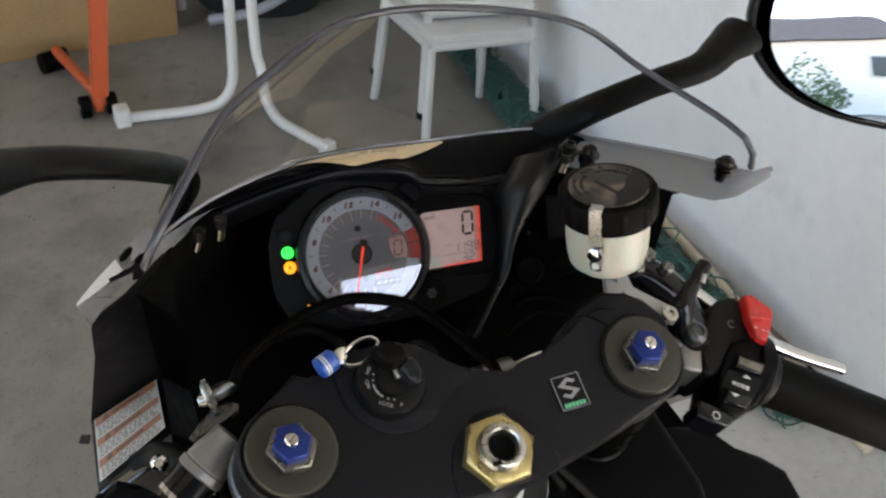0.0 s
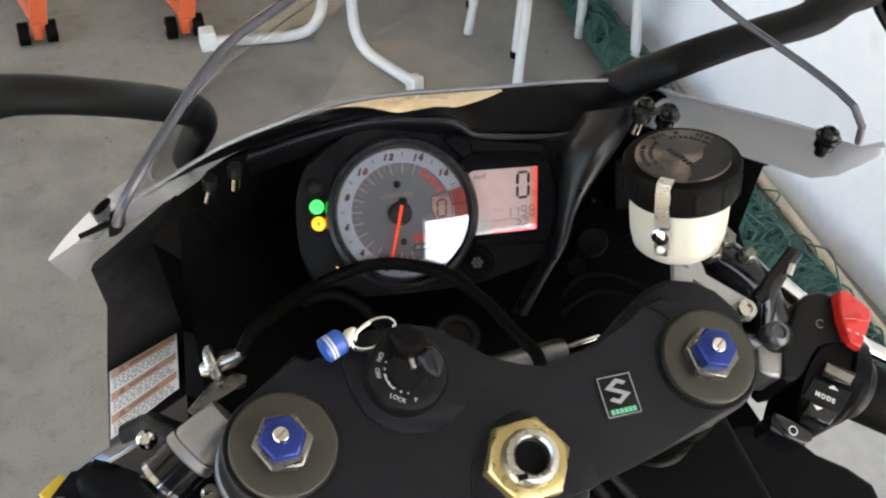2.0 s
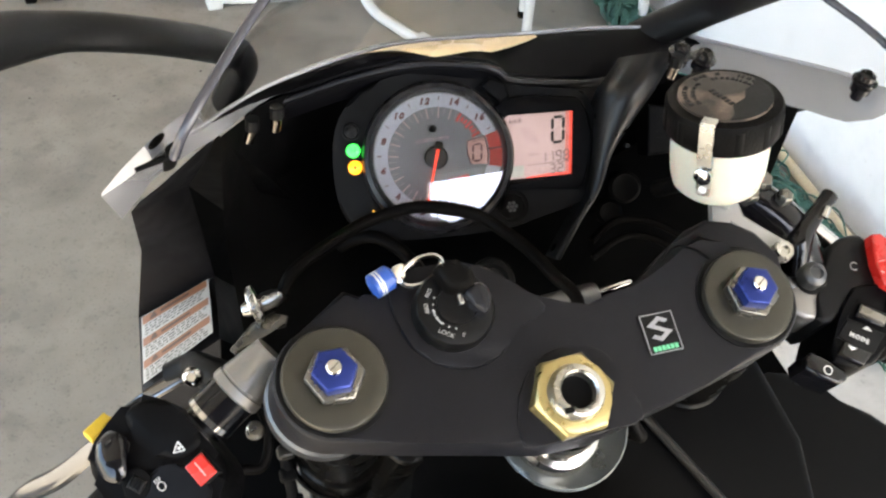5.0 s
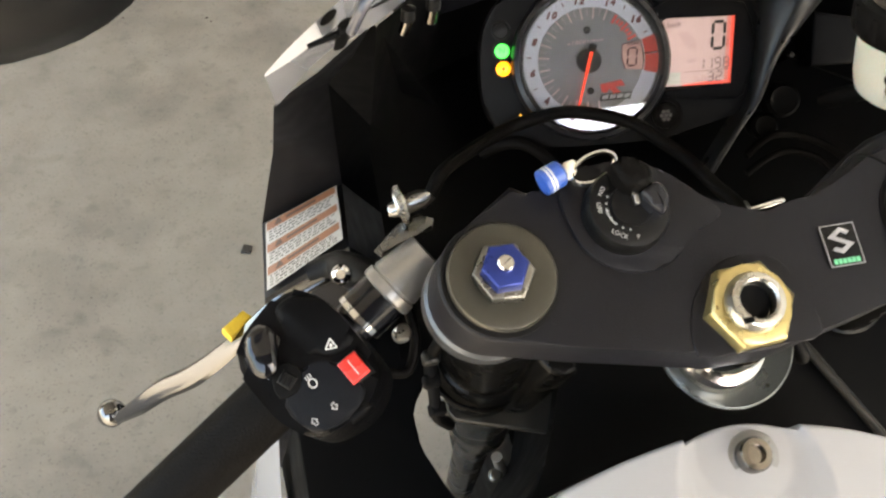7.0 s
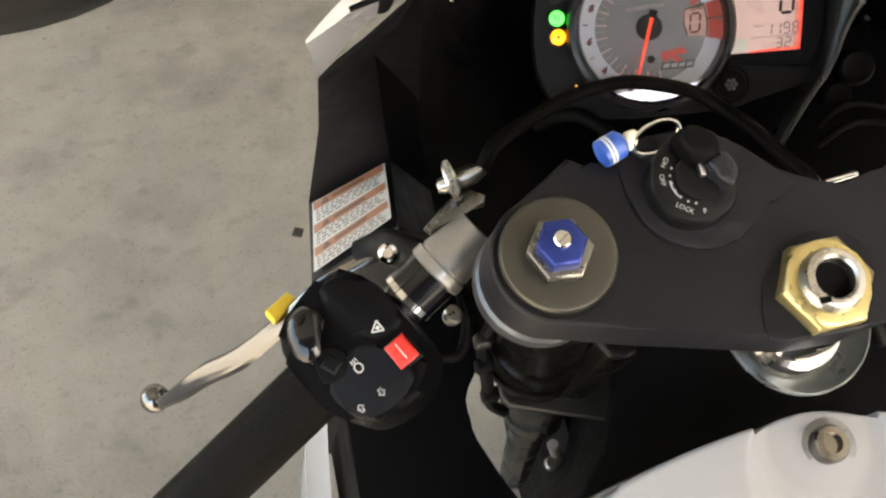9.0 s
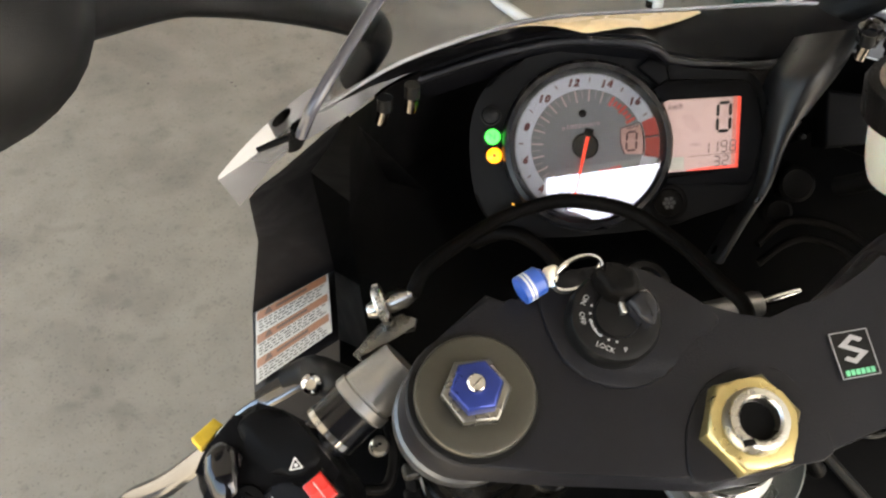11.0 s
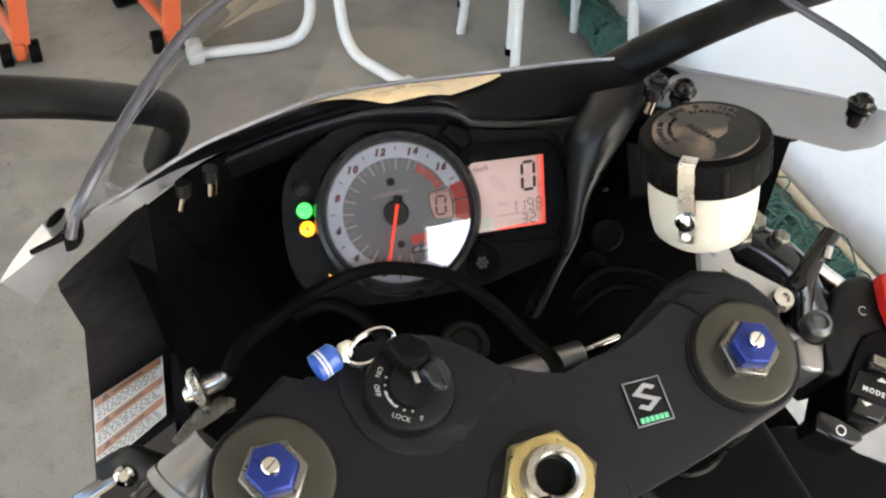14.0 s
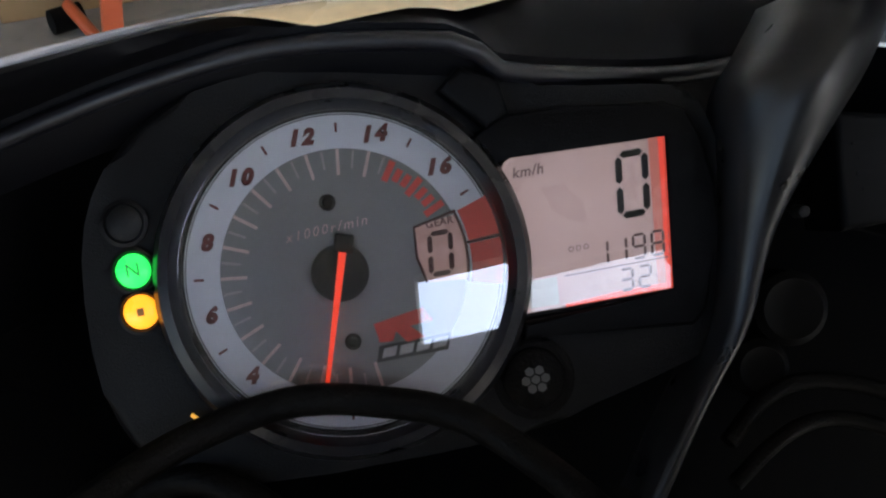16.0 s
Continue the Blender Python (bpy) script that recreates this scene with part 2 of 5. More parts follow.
def merge(bm, t, M=Matrix()):
    vm = {v: bm.verts.new(M @ v.co) for v in t.verts}
    for f in t.faces:
        try:
            bm.faces.new([vm[v] for v in f.verts])
        except ValueError:
            pass
    t.free()
    return bm


def box(bm, c, s, bevel=0.0, M=Matrix(), seg=3):
    t = bmesh.new()
    bmesh.ops.create_cube(t, size=1)
    for v in t.verts:
        v.co = Vector((c[0] + v.co.x * s[0], c[1] + v.co.y * s[1], c[2] + v.co.z * s[2]))
    if bevel:
        bmesh.ops.bevel(t, geom=t.edges[:], offset=bevel, segments=seg, affect="EDGES", profile=0.5)
    return merge(bm, t, M)


def loft(bm, rows, M=Matrix(), thick=0.0, close=False):
    """A skin over rows of points, given thickness along its normals."""
    t = bmesh.new()
    vs = [[t.verts.new(Vector(p)) for p in r] for r in rows]
    for a, b in zip(vs, vs[1:]):
        k = len(a)
        for i in range(k if close else k - 1):
            t.faces.new((a[i], a[(i + 1) % k], b[(i + 1) % k], b[i]))
    if thick:
        bmesh.ops.recalc_face_normals(t, faces=t.faces[:])
        bmesh.ops.solidify(t, geom=t.faces[:], thickness=thick)
    return merge(bm, t, M)


def blob(bm, c, r, M=Matrix(), u=16, v=10):
    t = bmesh.new()
    bmesh.ops.create_uvsphere(t, u_segments=u, v_segments=v, radius=1)
    rr = Vector((r, r, r)) if isinstance(r, (int, float)) else Vector(r)
    for w in t.verts:
        w.co = Vector(c) + Vector((w.co.x * rr.x, w.co.y * rr.y, w.co.z * rr.z))
    return merge(bm, t, M)


def frame_of(o, x, y, z, s=0.001):
    m = Matrix((x, y, z)).transposed().to_4x4()
    m.translation = o
    return m @ Matrix.Scale(s, 4)


def along(a, b, up=(0, 0, 1)):
    """A frame at a whose z runs to b, in the units of a and b."""
    a, b = Vector(a), Vector(b)
    z = (b - a).normalized()
    x = Vector(up).cross(z).normalized()
    return frame_of(a, x, z.cross(x), z, 1.0)


def words(bm, text, size, M, shear=0.0, depth=0.15, spread=1.0, align="CENTER", bold=0.0):
    """Raised lettering in the built-in font, centred on the frame's origin."""
    cu = bpy.data.curves.new("text", "FONT")
    cu.body, cu.size, cu.shear, cu.extrude, cu.resolution_u = text, size, shear, depth, 3
    cu.align_x, cu.align_y, cu.space_character = align, "CENTER", spread
    cu.offset = bold
    ob = new("text", cu)
    me = bpy.data.meshes.new_from_object(ob.evaluated_get(bpy.context.evaluated_depsgraph_get()))
    bpy.data.objects.remove(ob)
    t = bmesh.new()
    t.from_mesh(me)
    bpy.data.meshes.remove(me)
    return merge(bm, t, M)


def rounded(pts, n=4):
    """A smooth closed outline through flat points."""
    P, out = [Vector((*p, 0)) for p in pts], []
    k = len(P)
    for i in range(k):
        a, b, c, d = P[i - 1], P[i], P[(i + 1) % k], P[(i + 2) % k]
        for j in range(n):
            t = j / n
            v = 0.5 * (2 * b + (c - a) * t + (2 * a - 5 * b + 4 * c - d) * t * t + (3 * b - a - 3 * c + d) * t ** 3)
            out.append((v.x, v.y))
    return out


B = bmesh.new
# frames in millimetres: the upper fork clamp (x along the bars, y ahead, z out of its face) and the dial face
KC = frame_of((-0.0006, 0.0110, 0.8257), (0.9996, 0.0, -0.0298), (0.0135, 0.8921, 0.4515), (0.0266, -0.4517, 0.8918))
KG = frame_of((0.0065, 0.1861, 0.7998), (0.9733, -0.2096, 0.0939), (0.0501, 0.5929, 0.8037), (-0.2241, -0.7775, 0.5875))


def mv(x, y, z=0.0, rz=0.0):
    return pose(x, y, z, 0, 0, rz)


# ---- the garage ----
def slab(name, lo, hi, material, label, category):
    ob = part(name, box(B(), [(a + b) / 2 for a, b in zip(lo, hi)], [b - a for a, b in zip(lo, hi)]), material)
    return tagged(ob, label, category, kind="structure")


WX, BY, LX, DY, CZ = 0.958, 4.2, -3.4, -1.6, 2.6
slab("floor", (LX, DY - 0.1, -0.15), (WX + 0.15, BY + 0.15, 0), M_CONC, "pale stained concrete garage floor", "floor")
# thin pale sheet stands in for brighter daylight on this side
slab("lit_floor_strip", (0.60, DY - 0.1, 0), (WX, 0.62, 0.004), M_STRIP, "paler strip of concrete beside the wall, daylight put into its colour", "floor")
slab("wall_right", (WX, DY, 0), (WX + 0.15, BY, CZ), M_WALL, "white painted rough garage wall", "wall")
slab("wall_back", (LX, BY, 0), (WX + 0.15, BY + 0.15, CZ), M_WALL, "white painted garage back wall", "wall")
# unseen; stops short so added daylight from the left reaches the right wall
slab("wall_left", (LX - 0.15, 2.3, 0), (LX, BY + 0.15, CZ), M_WALL, "white painted garage side wall", "wall")
slab("ceiling", (LX - 0.15, DY, CZ), (WX + 0.15, BY + 0.15, CZ + 0.15), M_CEIL, "plain pale garage ceiling", "ceiling")
# dark and unseen: these edges bound the sky patch mirrored in the dial lens
M_PIER = mat("dark_reflection_block", (0.06, 0.06, 0.06), 0.8, var=0.12, scale=8.0, bump=0.4, bscale=80)
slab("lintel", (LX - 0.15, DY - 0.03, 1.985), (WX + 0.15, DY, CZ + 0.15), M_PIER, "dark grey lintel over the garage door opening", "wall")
# added pier and panel take the place of the rider blocking the doorway
slab("reflection_pier", (-0.95, DY - 0.03, 0), (-0.385, DY, 1.985), M_PIER, "unseen dark pier added to bound the bright patch on the dial lens", "wall")
slab("reflection_panel", (-0.385, DY - 0.03, 0), (0.02, DY, 1.82), M_PIER, "unseen dark half-height panel added to cut off the dial reflection", "wall")
slab("door_jamb", (WX, DY - 0.03, 0), (WX + 0.15, DY, 1.985), M_WALL, "white jamb beside the garage opening", "wall")
slab("ground", (-60, -80, -0.3), (60, 60, -0.02), M_CONC, "bright concrete driveway outside the garage", "ground")

# ---- the motorcycle ----
bike = thing("motorcycle", (0, 0, 0), "white and black sport motorcycle parked in the garage", "motorcycle")

def rect(w, h):
    return [(-w / 2, -h / 2), (w / 2, -h / 2), (w / 2, h / 2), (-w / 2, h / 2)]


# upper fork clamp
CL, CR = (-102, 0.5), (107, -0.5)
def arc(c, r, a0, a1, n):
    return [(c[0] + r * math.cos(radians(a0 + (a1 - a0) * i / n)), c[1] + r * math.sin(radians(a0 + (a1 - a0) * i / n))) for i in range(n + 1)]
outline = (arc(CL, 27, 110, 250, 12) + [(-75, -34), (-35, -43), (-12, -48.5), (14, -49), (40, -44), (70, -38)]
           + arc(CR, 28, -70, 95, 14) + [(95, 36), (84, 31), (75, 26), (65, 21.5), (52, 16.5), (40, 13), (26, 12), (14, 13), (5, 17), (-1, 23), (-8, 30), (-18, 40), (-34, 46), (-52, 46), (-66, 42), (-76, 37),
           (-79, 30), (-81, 37), (-88, 41)] + [])
clamp = part("fork_clamp", prism(B(), outline, -26, 0, 2.5, KC), M_CLAMP, bike, "satin black fork clamp")


part("clamp_flange", prism(B(), [(34, 8), (44, 15), (54, 19.5), (66, 26), (78, 34), (91, 41.5), (104, 45), (118, 41), (128, 34), (137, 20), (134, 2), (112, -16), (60, 0)], -25, -4, 3, KC), M_CLAMP, clamp, "rounded front flange of the clamp")


def hexagon(r, rot=0):
    return [(r * math.cos(radians(60 * i + rot)), r * math.sin(radians(60 * i + rot))) for i in range(6)]


LEAN = Matrix(((1, 0, -0.15, 0.6), (0, 1, 0.03, -0.12), (0, 0, 1, 0), (0, 0, 0, 1)))



def fork(c, rot):
    """One fork leg: tube, collar under the clamp, cap with nut, adjuster and screw."""
    at = KC @ mv(*c) @ LEAN
    f = part("fork_leg", lathe(B(), [(25, -30), (25, -75), (24, -76), (24, -118), (25.5, -119), (25.5, -126), (24, -127), (24, -150), (24.5, -152), (24.5, -172), (20, -174), (19, -200)], 40, at), M_FORK, bike, "black fork leg")
    part("pinch_collar", lathe(B(), [(26, -27), (28, -29), (28, -37), (27, -39), (25, -39)], 48, KC @ mv(*c)), M_COLLAR, f, "bare cast collar")
    part("fork_cap", lathe(B(), [(23.8, 0.2), (23.8, 3.5), (23.2, 4.6), (21.5, 5.2), (13.5, 4.4), (0, 4.4)], 64, KC @ mv(*c)), M_FLANGE, f, "grey anodised cap with a raised rim")
    part("cap_nut", prism(B(), hexagon(13.7, rot), 4, 10.5, 1.2, at), M_NUT, f, "dull grey steel nut")
    part("preload_adjuster", prism(B(), hexagon(10.4, rot + 4), 10, 18.4, 1.3, at), M_BLUE, f, "blue anodised hexagon")
    b = B()
    lathe(b, [(3.6, 18), (3.6, 21.6), (3.0, 22.3), (0, 22.3)], 20, at)
    part("damping_screw", b, M_CHROME, f, "bright slotted screw")
    part("screw_slot", box(B(), (0, 0, 22.3), (5.2, 0.6, 0.3), 0, at @ mv(0, 0, 0, 35)), M_NUT, f)


fork(CL, 56)
fork(CR, 38)
part("cap_seat", lathe(B(), [(26, 0.2), (26, 0.8), (0, 0.8)], 48, KC @ mv(*CL)), M_BLACK, bike)
part("cap_seat", lathe(B(), [(26, 0.2), (26, 0.8), (0, 0.8)], 48, KC @ mv(*CR)), M_BLACK, bike)

# steering stem nut
SN = KC @ mv(2, -30)
b = B()
prism(b, [(r * math.cos(radians(3 + 30 * k)), r * math.sin(radians(3 + 30 * k))) for k, r in enumerate([20.8, 17.7] * 6)], 0.3, 9, 2.4, SN)
nut = part("stem_nut", b, M_GOLD, bike, "gold anodised stem nut")
b = B()
lathe(b, [(13.4, 8), (13.4, 11), (12.4, 12.2), (12.0, 15), (11, 15.6), (9.2, 15.6), (8.2, 14.5), (8.2, 9.2)], 48, SN)
part("stem_end", b, M_STEEL, nut, "bare steel stem end")
# notch is a near-black block on the ring, its shade painted, not cut
part("stem_notch", box(B(), (-7.5, -8.2, 15.2), (4.6, 2.6, 1.4), 0.2, SN @ mv(0, 0, 0, 0)), M_VOID, nut)
part("stem_bore", lathe(B(), [(8.1, 9.4), (0, 9.3)], 32, SN), M_VOID, nut)
bc = part("bearing_cover", lathe(B(), [(34.5, -59), (35.4, -57.5), (35.4, -56.2), (34.4, -55.6), (33, -56.4), (18, -56.4)], 64, KC @ mv(17, -30)), mat("flat_grey_steel", (0.115, 0.122, 0.115), 0.34, 0.75, var=0.06), bike, "flat grey steel bearing cover with a rolled rim")
part("bearing_ring", lathe(B(), [(23, -56), (22.5, -50), (21, -47), (18, -46), (16, -30)], 48, KC @ mv(11.5, -34)), M_CHROME, bc, "polished inner ring")

# emblem
EM = KC @ mv(56.5, -9)
em = part("emblem", box(B(), (0, 0, 0.6), (17.5, 20, 1.2), 0.4, EM), M_BLACK, clamp, "small dark plate with a silver rim")
b = B()
for x, y, w, h in ((0, 9.6, 17.2, 0.4), (0, -9.6, 17.2, 0.4), (8.4, 0, 0.4, 19.2), (-8.4, 0, 0.4, 19.2)):
    box(b, (x, y, 1.3), (w, h, 0.3), 0, EM)
prism(b, [(x, y + 1.8) for x, y in ((-6.2, 2.2), (0.6, 6.4), (5.4, 4.0), (3.6, 2.8), (0.8, 4.2), (-2.2, 2.3), (6.2, -1.8), (-0.6, -6.0), (-5.4, -3.6), (-3.6, -2.4), (-0.8, -3.8), (2.2, -1.9))], 1.2, 1.6, 0, EM)
part("emblem_rim", b, mat("dull_silver_print", (0.30, 0.30, 0.31), 0.4, 0.3), em)
foil = mat("pale_green_foil", (0.12, 0.50, 0.26), 0.3)
for k in range(6):
    part("emblem_bar", box(B(), (-5.6 + 2.25 * k, -7.5, 1.35), (1.7, 2.3, 0.3), 0, EM), foil, em)

# ---- dial cluster ----
M_HOUSE = mat("matt_dark_housing", (0.003, 0.003, 0.0032), 0.5, bump=0.3, bscale=2500, Specular_IOR_Level=0.1)
gauge = part("dial_housing", prism(B(), rounded([(-60, -18), (-59, 14), (-50, 34), (-34, 46), (-10, 50), (20, 49), (38, 44), (48, 37), (70, 33), (87, 30), (93, 25), (97, 0), (88, -30), (82, -36), (54, -43), (34, -47), (-30, -46), (-52, -36)], 3),
             -40, -2, 3, KG), M_HOUSE, bike, "dark instrument cluster with a round rev counter")
TC = KG @ mv(1, 0)
part("bezel", lathe(B(), [(44.5, -6), (44.5, 2), (43, 5), (40.5, 6), (38.4, 1), (38.2, -1.5), (38.2, -2)], 96, TC), M_BEZEL, gauge, "smooth black round bezel")
part("dial_ring", lathe(B(), [(38.6, -2), (38.6, -1.2), (29, -1.2)], 96, TC), M_RING, gauge, "pale blue-white scale ring")
part("dial_face", lathe(B(), [(29.2, -2), (29.2, -1.0), (0, -1.0)], 96, TC), M_DIAL, gauge, "brushed grey dial face")


def polar(r, a):
    return (r * math.cos(radians(a)), r * math.sin(radians(a)))


num, tick, minor, red = B(), B(), B(), B()
for v in range(0, 18):
    a = 98 + (12 - v) * 15
    ca = TC @ mv(*polar(33.2, a), 0)
    if v % 2 == 0 and v <= 16:
        words(num, str(v), 5.0, TC @ mv(*polar(33.2, a), -1.1, -4), 0.3, 0.05, 1.35, "CENTER", 0.35)
    else:
        box(num, (0, 0, -1.1), (2.3, 0.6, 0.3), 0, TC @ mv(*polar(34.2, a), 0, a))
    if a > 66:
        box(tick, (0, 0, -0.9), (6.2, 0.8, 0.3), 0, TC @ mv(*polar(26.0, a), 0, a))
        box(minor, (0, 0, -0.9), (4.2, 0.55, 0.3), 0, TC @ mv(*polar(26.6, a - 7.5), 0, a - 7.5))
for k in range(7):
    a = 56 - k * 5.2
    box(red, (0, 0, -0.8), (5.2 if k % 3 == 0 else 3.2, 1.6, 0.3), 0, TC @ mv(*polar(26.0, a), 0, a))
for a0, a1 in ((18, 3.5), (2.2, -15)):
    prism(red, arc((0, 0), 38, a1, a0, 5) + arc((0, 0), 30.5, a0, a1, 5), -1.2, -0.7, 0, TC)
part("scale_number", num, mat("dark_red_print", (0.15, 0.018, 0.02), 0.5), gauge)
for r in (38.0, 37.3):
    part("scale_line", ring_tube(B(), [(*polar(r, 3 * k), -1.1) for k in range(120)], 0.12 if r < 38 else 0.3, 4, TC), M_DARKINK, gauge)
part("scale_tick", tick, mat("pinkish_white_print", (0.72, 0.55, 0.52), 0.5), gauge)
part("scale_minor_tick", minor, mat("grey_print", (0.42, 0.38, 0.37), 0.5), gauge)
part("red_zone", red, M_DIALRED, gauge, "red warning zone")
gear = B()
prism(gear, arc((0, 0), 29.4, -14, 17, 6) + [polar(19.5, 22), polar(17.5, 0), polar(20, -18)], -1.0, -0.75, 0, TC)
part("gear_window", gear, glow("gear_backlight", (0.46, 0.27, 0.245), 0.045), gauge, "pink backlit gear window")
line = B()
tube(line, [Vector((*polar(29.6, a), -0.6)) for a in range(-15, 19, 3)], 0.35, 6, TC)
tube(line, [Vector((*p, -0.6)) for p in (polar(38, 3), polar(30, 3))], 0.35, 6, TC)
tube(line, [Vector((*p, -0.6)) for p in (polar(30, 18.5), polar(19.5, 22), polar(17.5, 0), polar(20, -18))], 0.35, 6, TC)
words(line, "GEAR", 2.5, TC @ mv(24.2, 7.4, -0.6, 2), 0.1, 0.05, 1.1, "CENTER", 0.06)


def seven(bm, on, w, h, t, M, shear=0.12):
    """One seven-bar digit."""
    S = M @ Matrix(((1, shear, 0, 0), (0, 1, 0, 0), (0, 0, 1, 0), (0, 0, 0, 1)))
    g = t * 0.6
    for k, (x, y, hor) in {"a": (0, h / 2, 1), "g": (0, 0, 1), "d": (0, -h / 2, 1), "f": (-w / 2, h / 4, 0), "b": (w / 2, h / 4, 0), "e": (-w / 2, -h / 4, 0), "c": (w / 2, -h / 4, 0)}.items():
        if k in on:
            L = (w if hor else h / 2) / 2 - g * 0.35
            pts = [(-L, 0), (-L + t / 2, t / 2), (L - t / 2, t / 2), (L, 0), (L - t / 2, -t / 2), (-L + t / 2, -t / 2)]
            if not hor:
                pts = [(-q, p) for p, q in pts]
            prism(bm, [(x + p, y + q) for p, q in pts], 0, 0.2, 0, S)


SEG = {"0": "abcdef", "1": "bc", "2": "abged", "3": "abgcd", "8": "abcdefg", "9": "abcdfg"}
seven(line, SEG["0"], 5.0, 9.6, 1.2, TC @ mv(23.3, 0.2, -0.7))
part("gear_print", line, mat("dark_maroon_print", (0.07, 0.014, 0.014), 0.5), gauge)
for x, y in ((0, 16.8), (0, -16.7)):
    part("dial_screw", lathe(B(), [(2.0, -1), (2.0, 0), (1.2, 0.6), (0.8, 0.1), (0, 0.1)], 20, KG @ mv(x, y)), M_BLACK, gauge)
b = B()
words(b, "x1000r/min", 3.3, KG @ mv(-1.5, 10.6, -0.9, 3), 0.3, 0.04, 1.3)
part("dial_caption", b, mat("pale_pink_print", (0.78, 0.55, 0.52), 0.5), gauge)
b = B()
prism(b, [(5.5, -13.6), (17.5, -11.8), (19.5, -15.2), (14, -15.6), (17, -18.8), (12.6, -19.2), (10.4, -16.2), (9.4, -18.4), (6.2, -18.2)], -1.0, -0.7, 0, KG)
part("dial_mark", b, M_DIALRED, gauge)
b = B()
for k in range(4):
    prism(b, [(6 + 4.1 * k, -22.0), (6.9 + 4.1 * k, -19.8), (10.2 + 4.1 * k, -19.6), (9.3 + 4.1 * k, -21.8)], -1.0, -0.7, 0, KG)
part("dial_mark_bar", b, mat("pale_grey_print", (0.5, 0.5, 0.52), 0.5), gauge)
part("dial_mark_base", prism(B(), [(4.6, -22.8), (5.9, -19.0), (23.4, -18.8), (22, -22.8)], -1.0, -0.85, 0, KG), M_DARKINK, gauge)
needle = part("needle_hub", lathe(B(), [(6.8, -1), (6.8, 2.2), (6.0, 3), (0, 3)], 40, KG), M_BLACK, gauge, "black hub")
NA = 253
b = B()
prism(b, [(-5, -0.9), (27, -0.5), (27, 0.5), (-5, 0.9)], 3, 3.8, 0, KG @ mv(0, 0, 0, NA))
part("needle", b, M_NEEDLE, needle, "glowing orange-red needle")
b = B()
box(b, (-7, 0, 3), (4.5, 4.6, 2), 0.6, KG @ mv(0, 0, 0, NA))
part("needle_tail", b, M_BLACK, needle)
for y, m, lab in ((9.2, M_LAMPG, "lit green neutral lamp"), (-0.6, M_LAMPY, "lit amber warning lamp"), (20.5, M_BLACK, "unlit lamp")):
    x = -47.6
    lamp = part("warning_lamp", lathe(B(), [(4.1, -3), (4.1, -1.2), (3.4, -0.7), (0, -0.5)], 32, KG @ mv(x, y)), m, gauge, lab)
    part("lamp_rim", lathe(B(), [(5.6, -2.2), (5.6, -1.0), (4.7, -0.6), (4.3, -1.6)], 32, KG @ mv(x, y)), M_BLACK, lamp)
    if m is M_LAMPG:
        part("lamp_mark", words(B(), "N", 4.6, KG @ mv(x, y, -0.5, 0), 0, 0.05), mat("dark_green_print", (0.02, 0.25, 0.05), 0.5), lamp)
    elif m is M_LAMPY:
        part("lamp_mark", box(B(), (0, 0, -0.4), (1.6, 1.8, 0.2), 0, KG @ mv(x, y)), mat("dark_amber_print", (0.25, 0.1, 0.01), 0.5), lamp)
KL = KG @ mv(40, 0) @ Matrix.Diagonal((0.985, 1, 1, 1)) @ mv(-40, 0)
LCDO = [(40.5, 15), (44, 19.5), (83, 18), (78.5, -18.5), (42, -18), (43.8, -8), (44.3, 2)]
lcd = part("display", prism(B(), LCDO, -3, -1.0, 0, KL), M_LCD, gauge, "pinkish backlit liquid crystal display")
part("display_edge", prism(B(), [(81.6, 18.2), (83.4, 18), (79, -18.5), (77.4, -18.4)], -1.0, -0.8, 0, KL), M_LCDRED, lcd, "red edge light")
part("display_edge", prism(B(), [(79.2, 18.2), (81.6, 18.2), (77.4, -18.4), (75.2, -18.4)], -1.0, -0.85, 0, KL), glow("lcd_inner_edge_light", (0.62, 0.2, 0.16), 0.05), lcd, "faint red edge light")
part("display_edge", prism(B(), [(52, -18.2), (78.5, -18.5), (78.2, -17.0), (66, -16.8), (52, -17.6)], -1.0, -0.82, 0, KL), M_LCDRED, lcd, "red edge light")
# faintly glowing patch stands in for a reflection on the display lens
part("display_corner", prism(B(), [(43, -17), (50.5, -17.2), (51, -10.6), (44, -10.4)], -1.0, -0.88, 0, KL), glow("pale_lcd_corner", (0.48, 0.50, 0.45), 0.04), lcd, "pale corner, lens glare put into its glow")
for bar in SEG["0"]:
    b = B()
    seven(b, bar, 6.6, 14.5, 1.7, KL @ mv(73.5, 8.2, -0.9))
    part("digit_bar", b, M_DARKINK, lcd)
b = B()
for i, d in enumerate("1198"):
    seven(b, SEG[d], 2.9, 5.6, 0.65, KL @ mv(63 + i * 4.7, -7.0, -0.9))
for i, d in enumerate("32"):
    seven(b, SEG[d], 2.9, 5.0, 0.65, KL @ mv(68 + i * 4.6, -14.4, -0.9))
words(b, "km/h", 3.6, KL @ mv(48.4, 15.6, -0.9), 0.25, 0.04, 1.1, "CENTER", 0.06)
words(b, "ODO", 1.9, KL @ mv(57.5, -4.8, -0.9), 0.1, 0.04, 1.4)
words(b, "°C", 2.2, KL @ mv(76.0, -15.4, -0.9), 0.1, 0.04, 1.0)
box(b, (66, -10.8, -0.9), (26, 0.3, 0.2), 0, KL)
part("display_small_digit", b, mat("faint_lcd_ink", (0.16, 0.10, 0.10), 0.5), lcd)
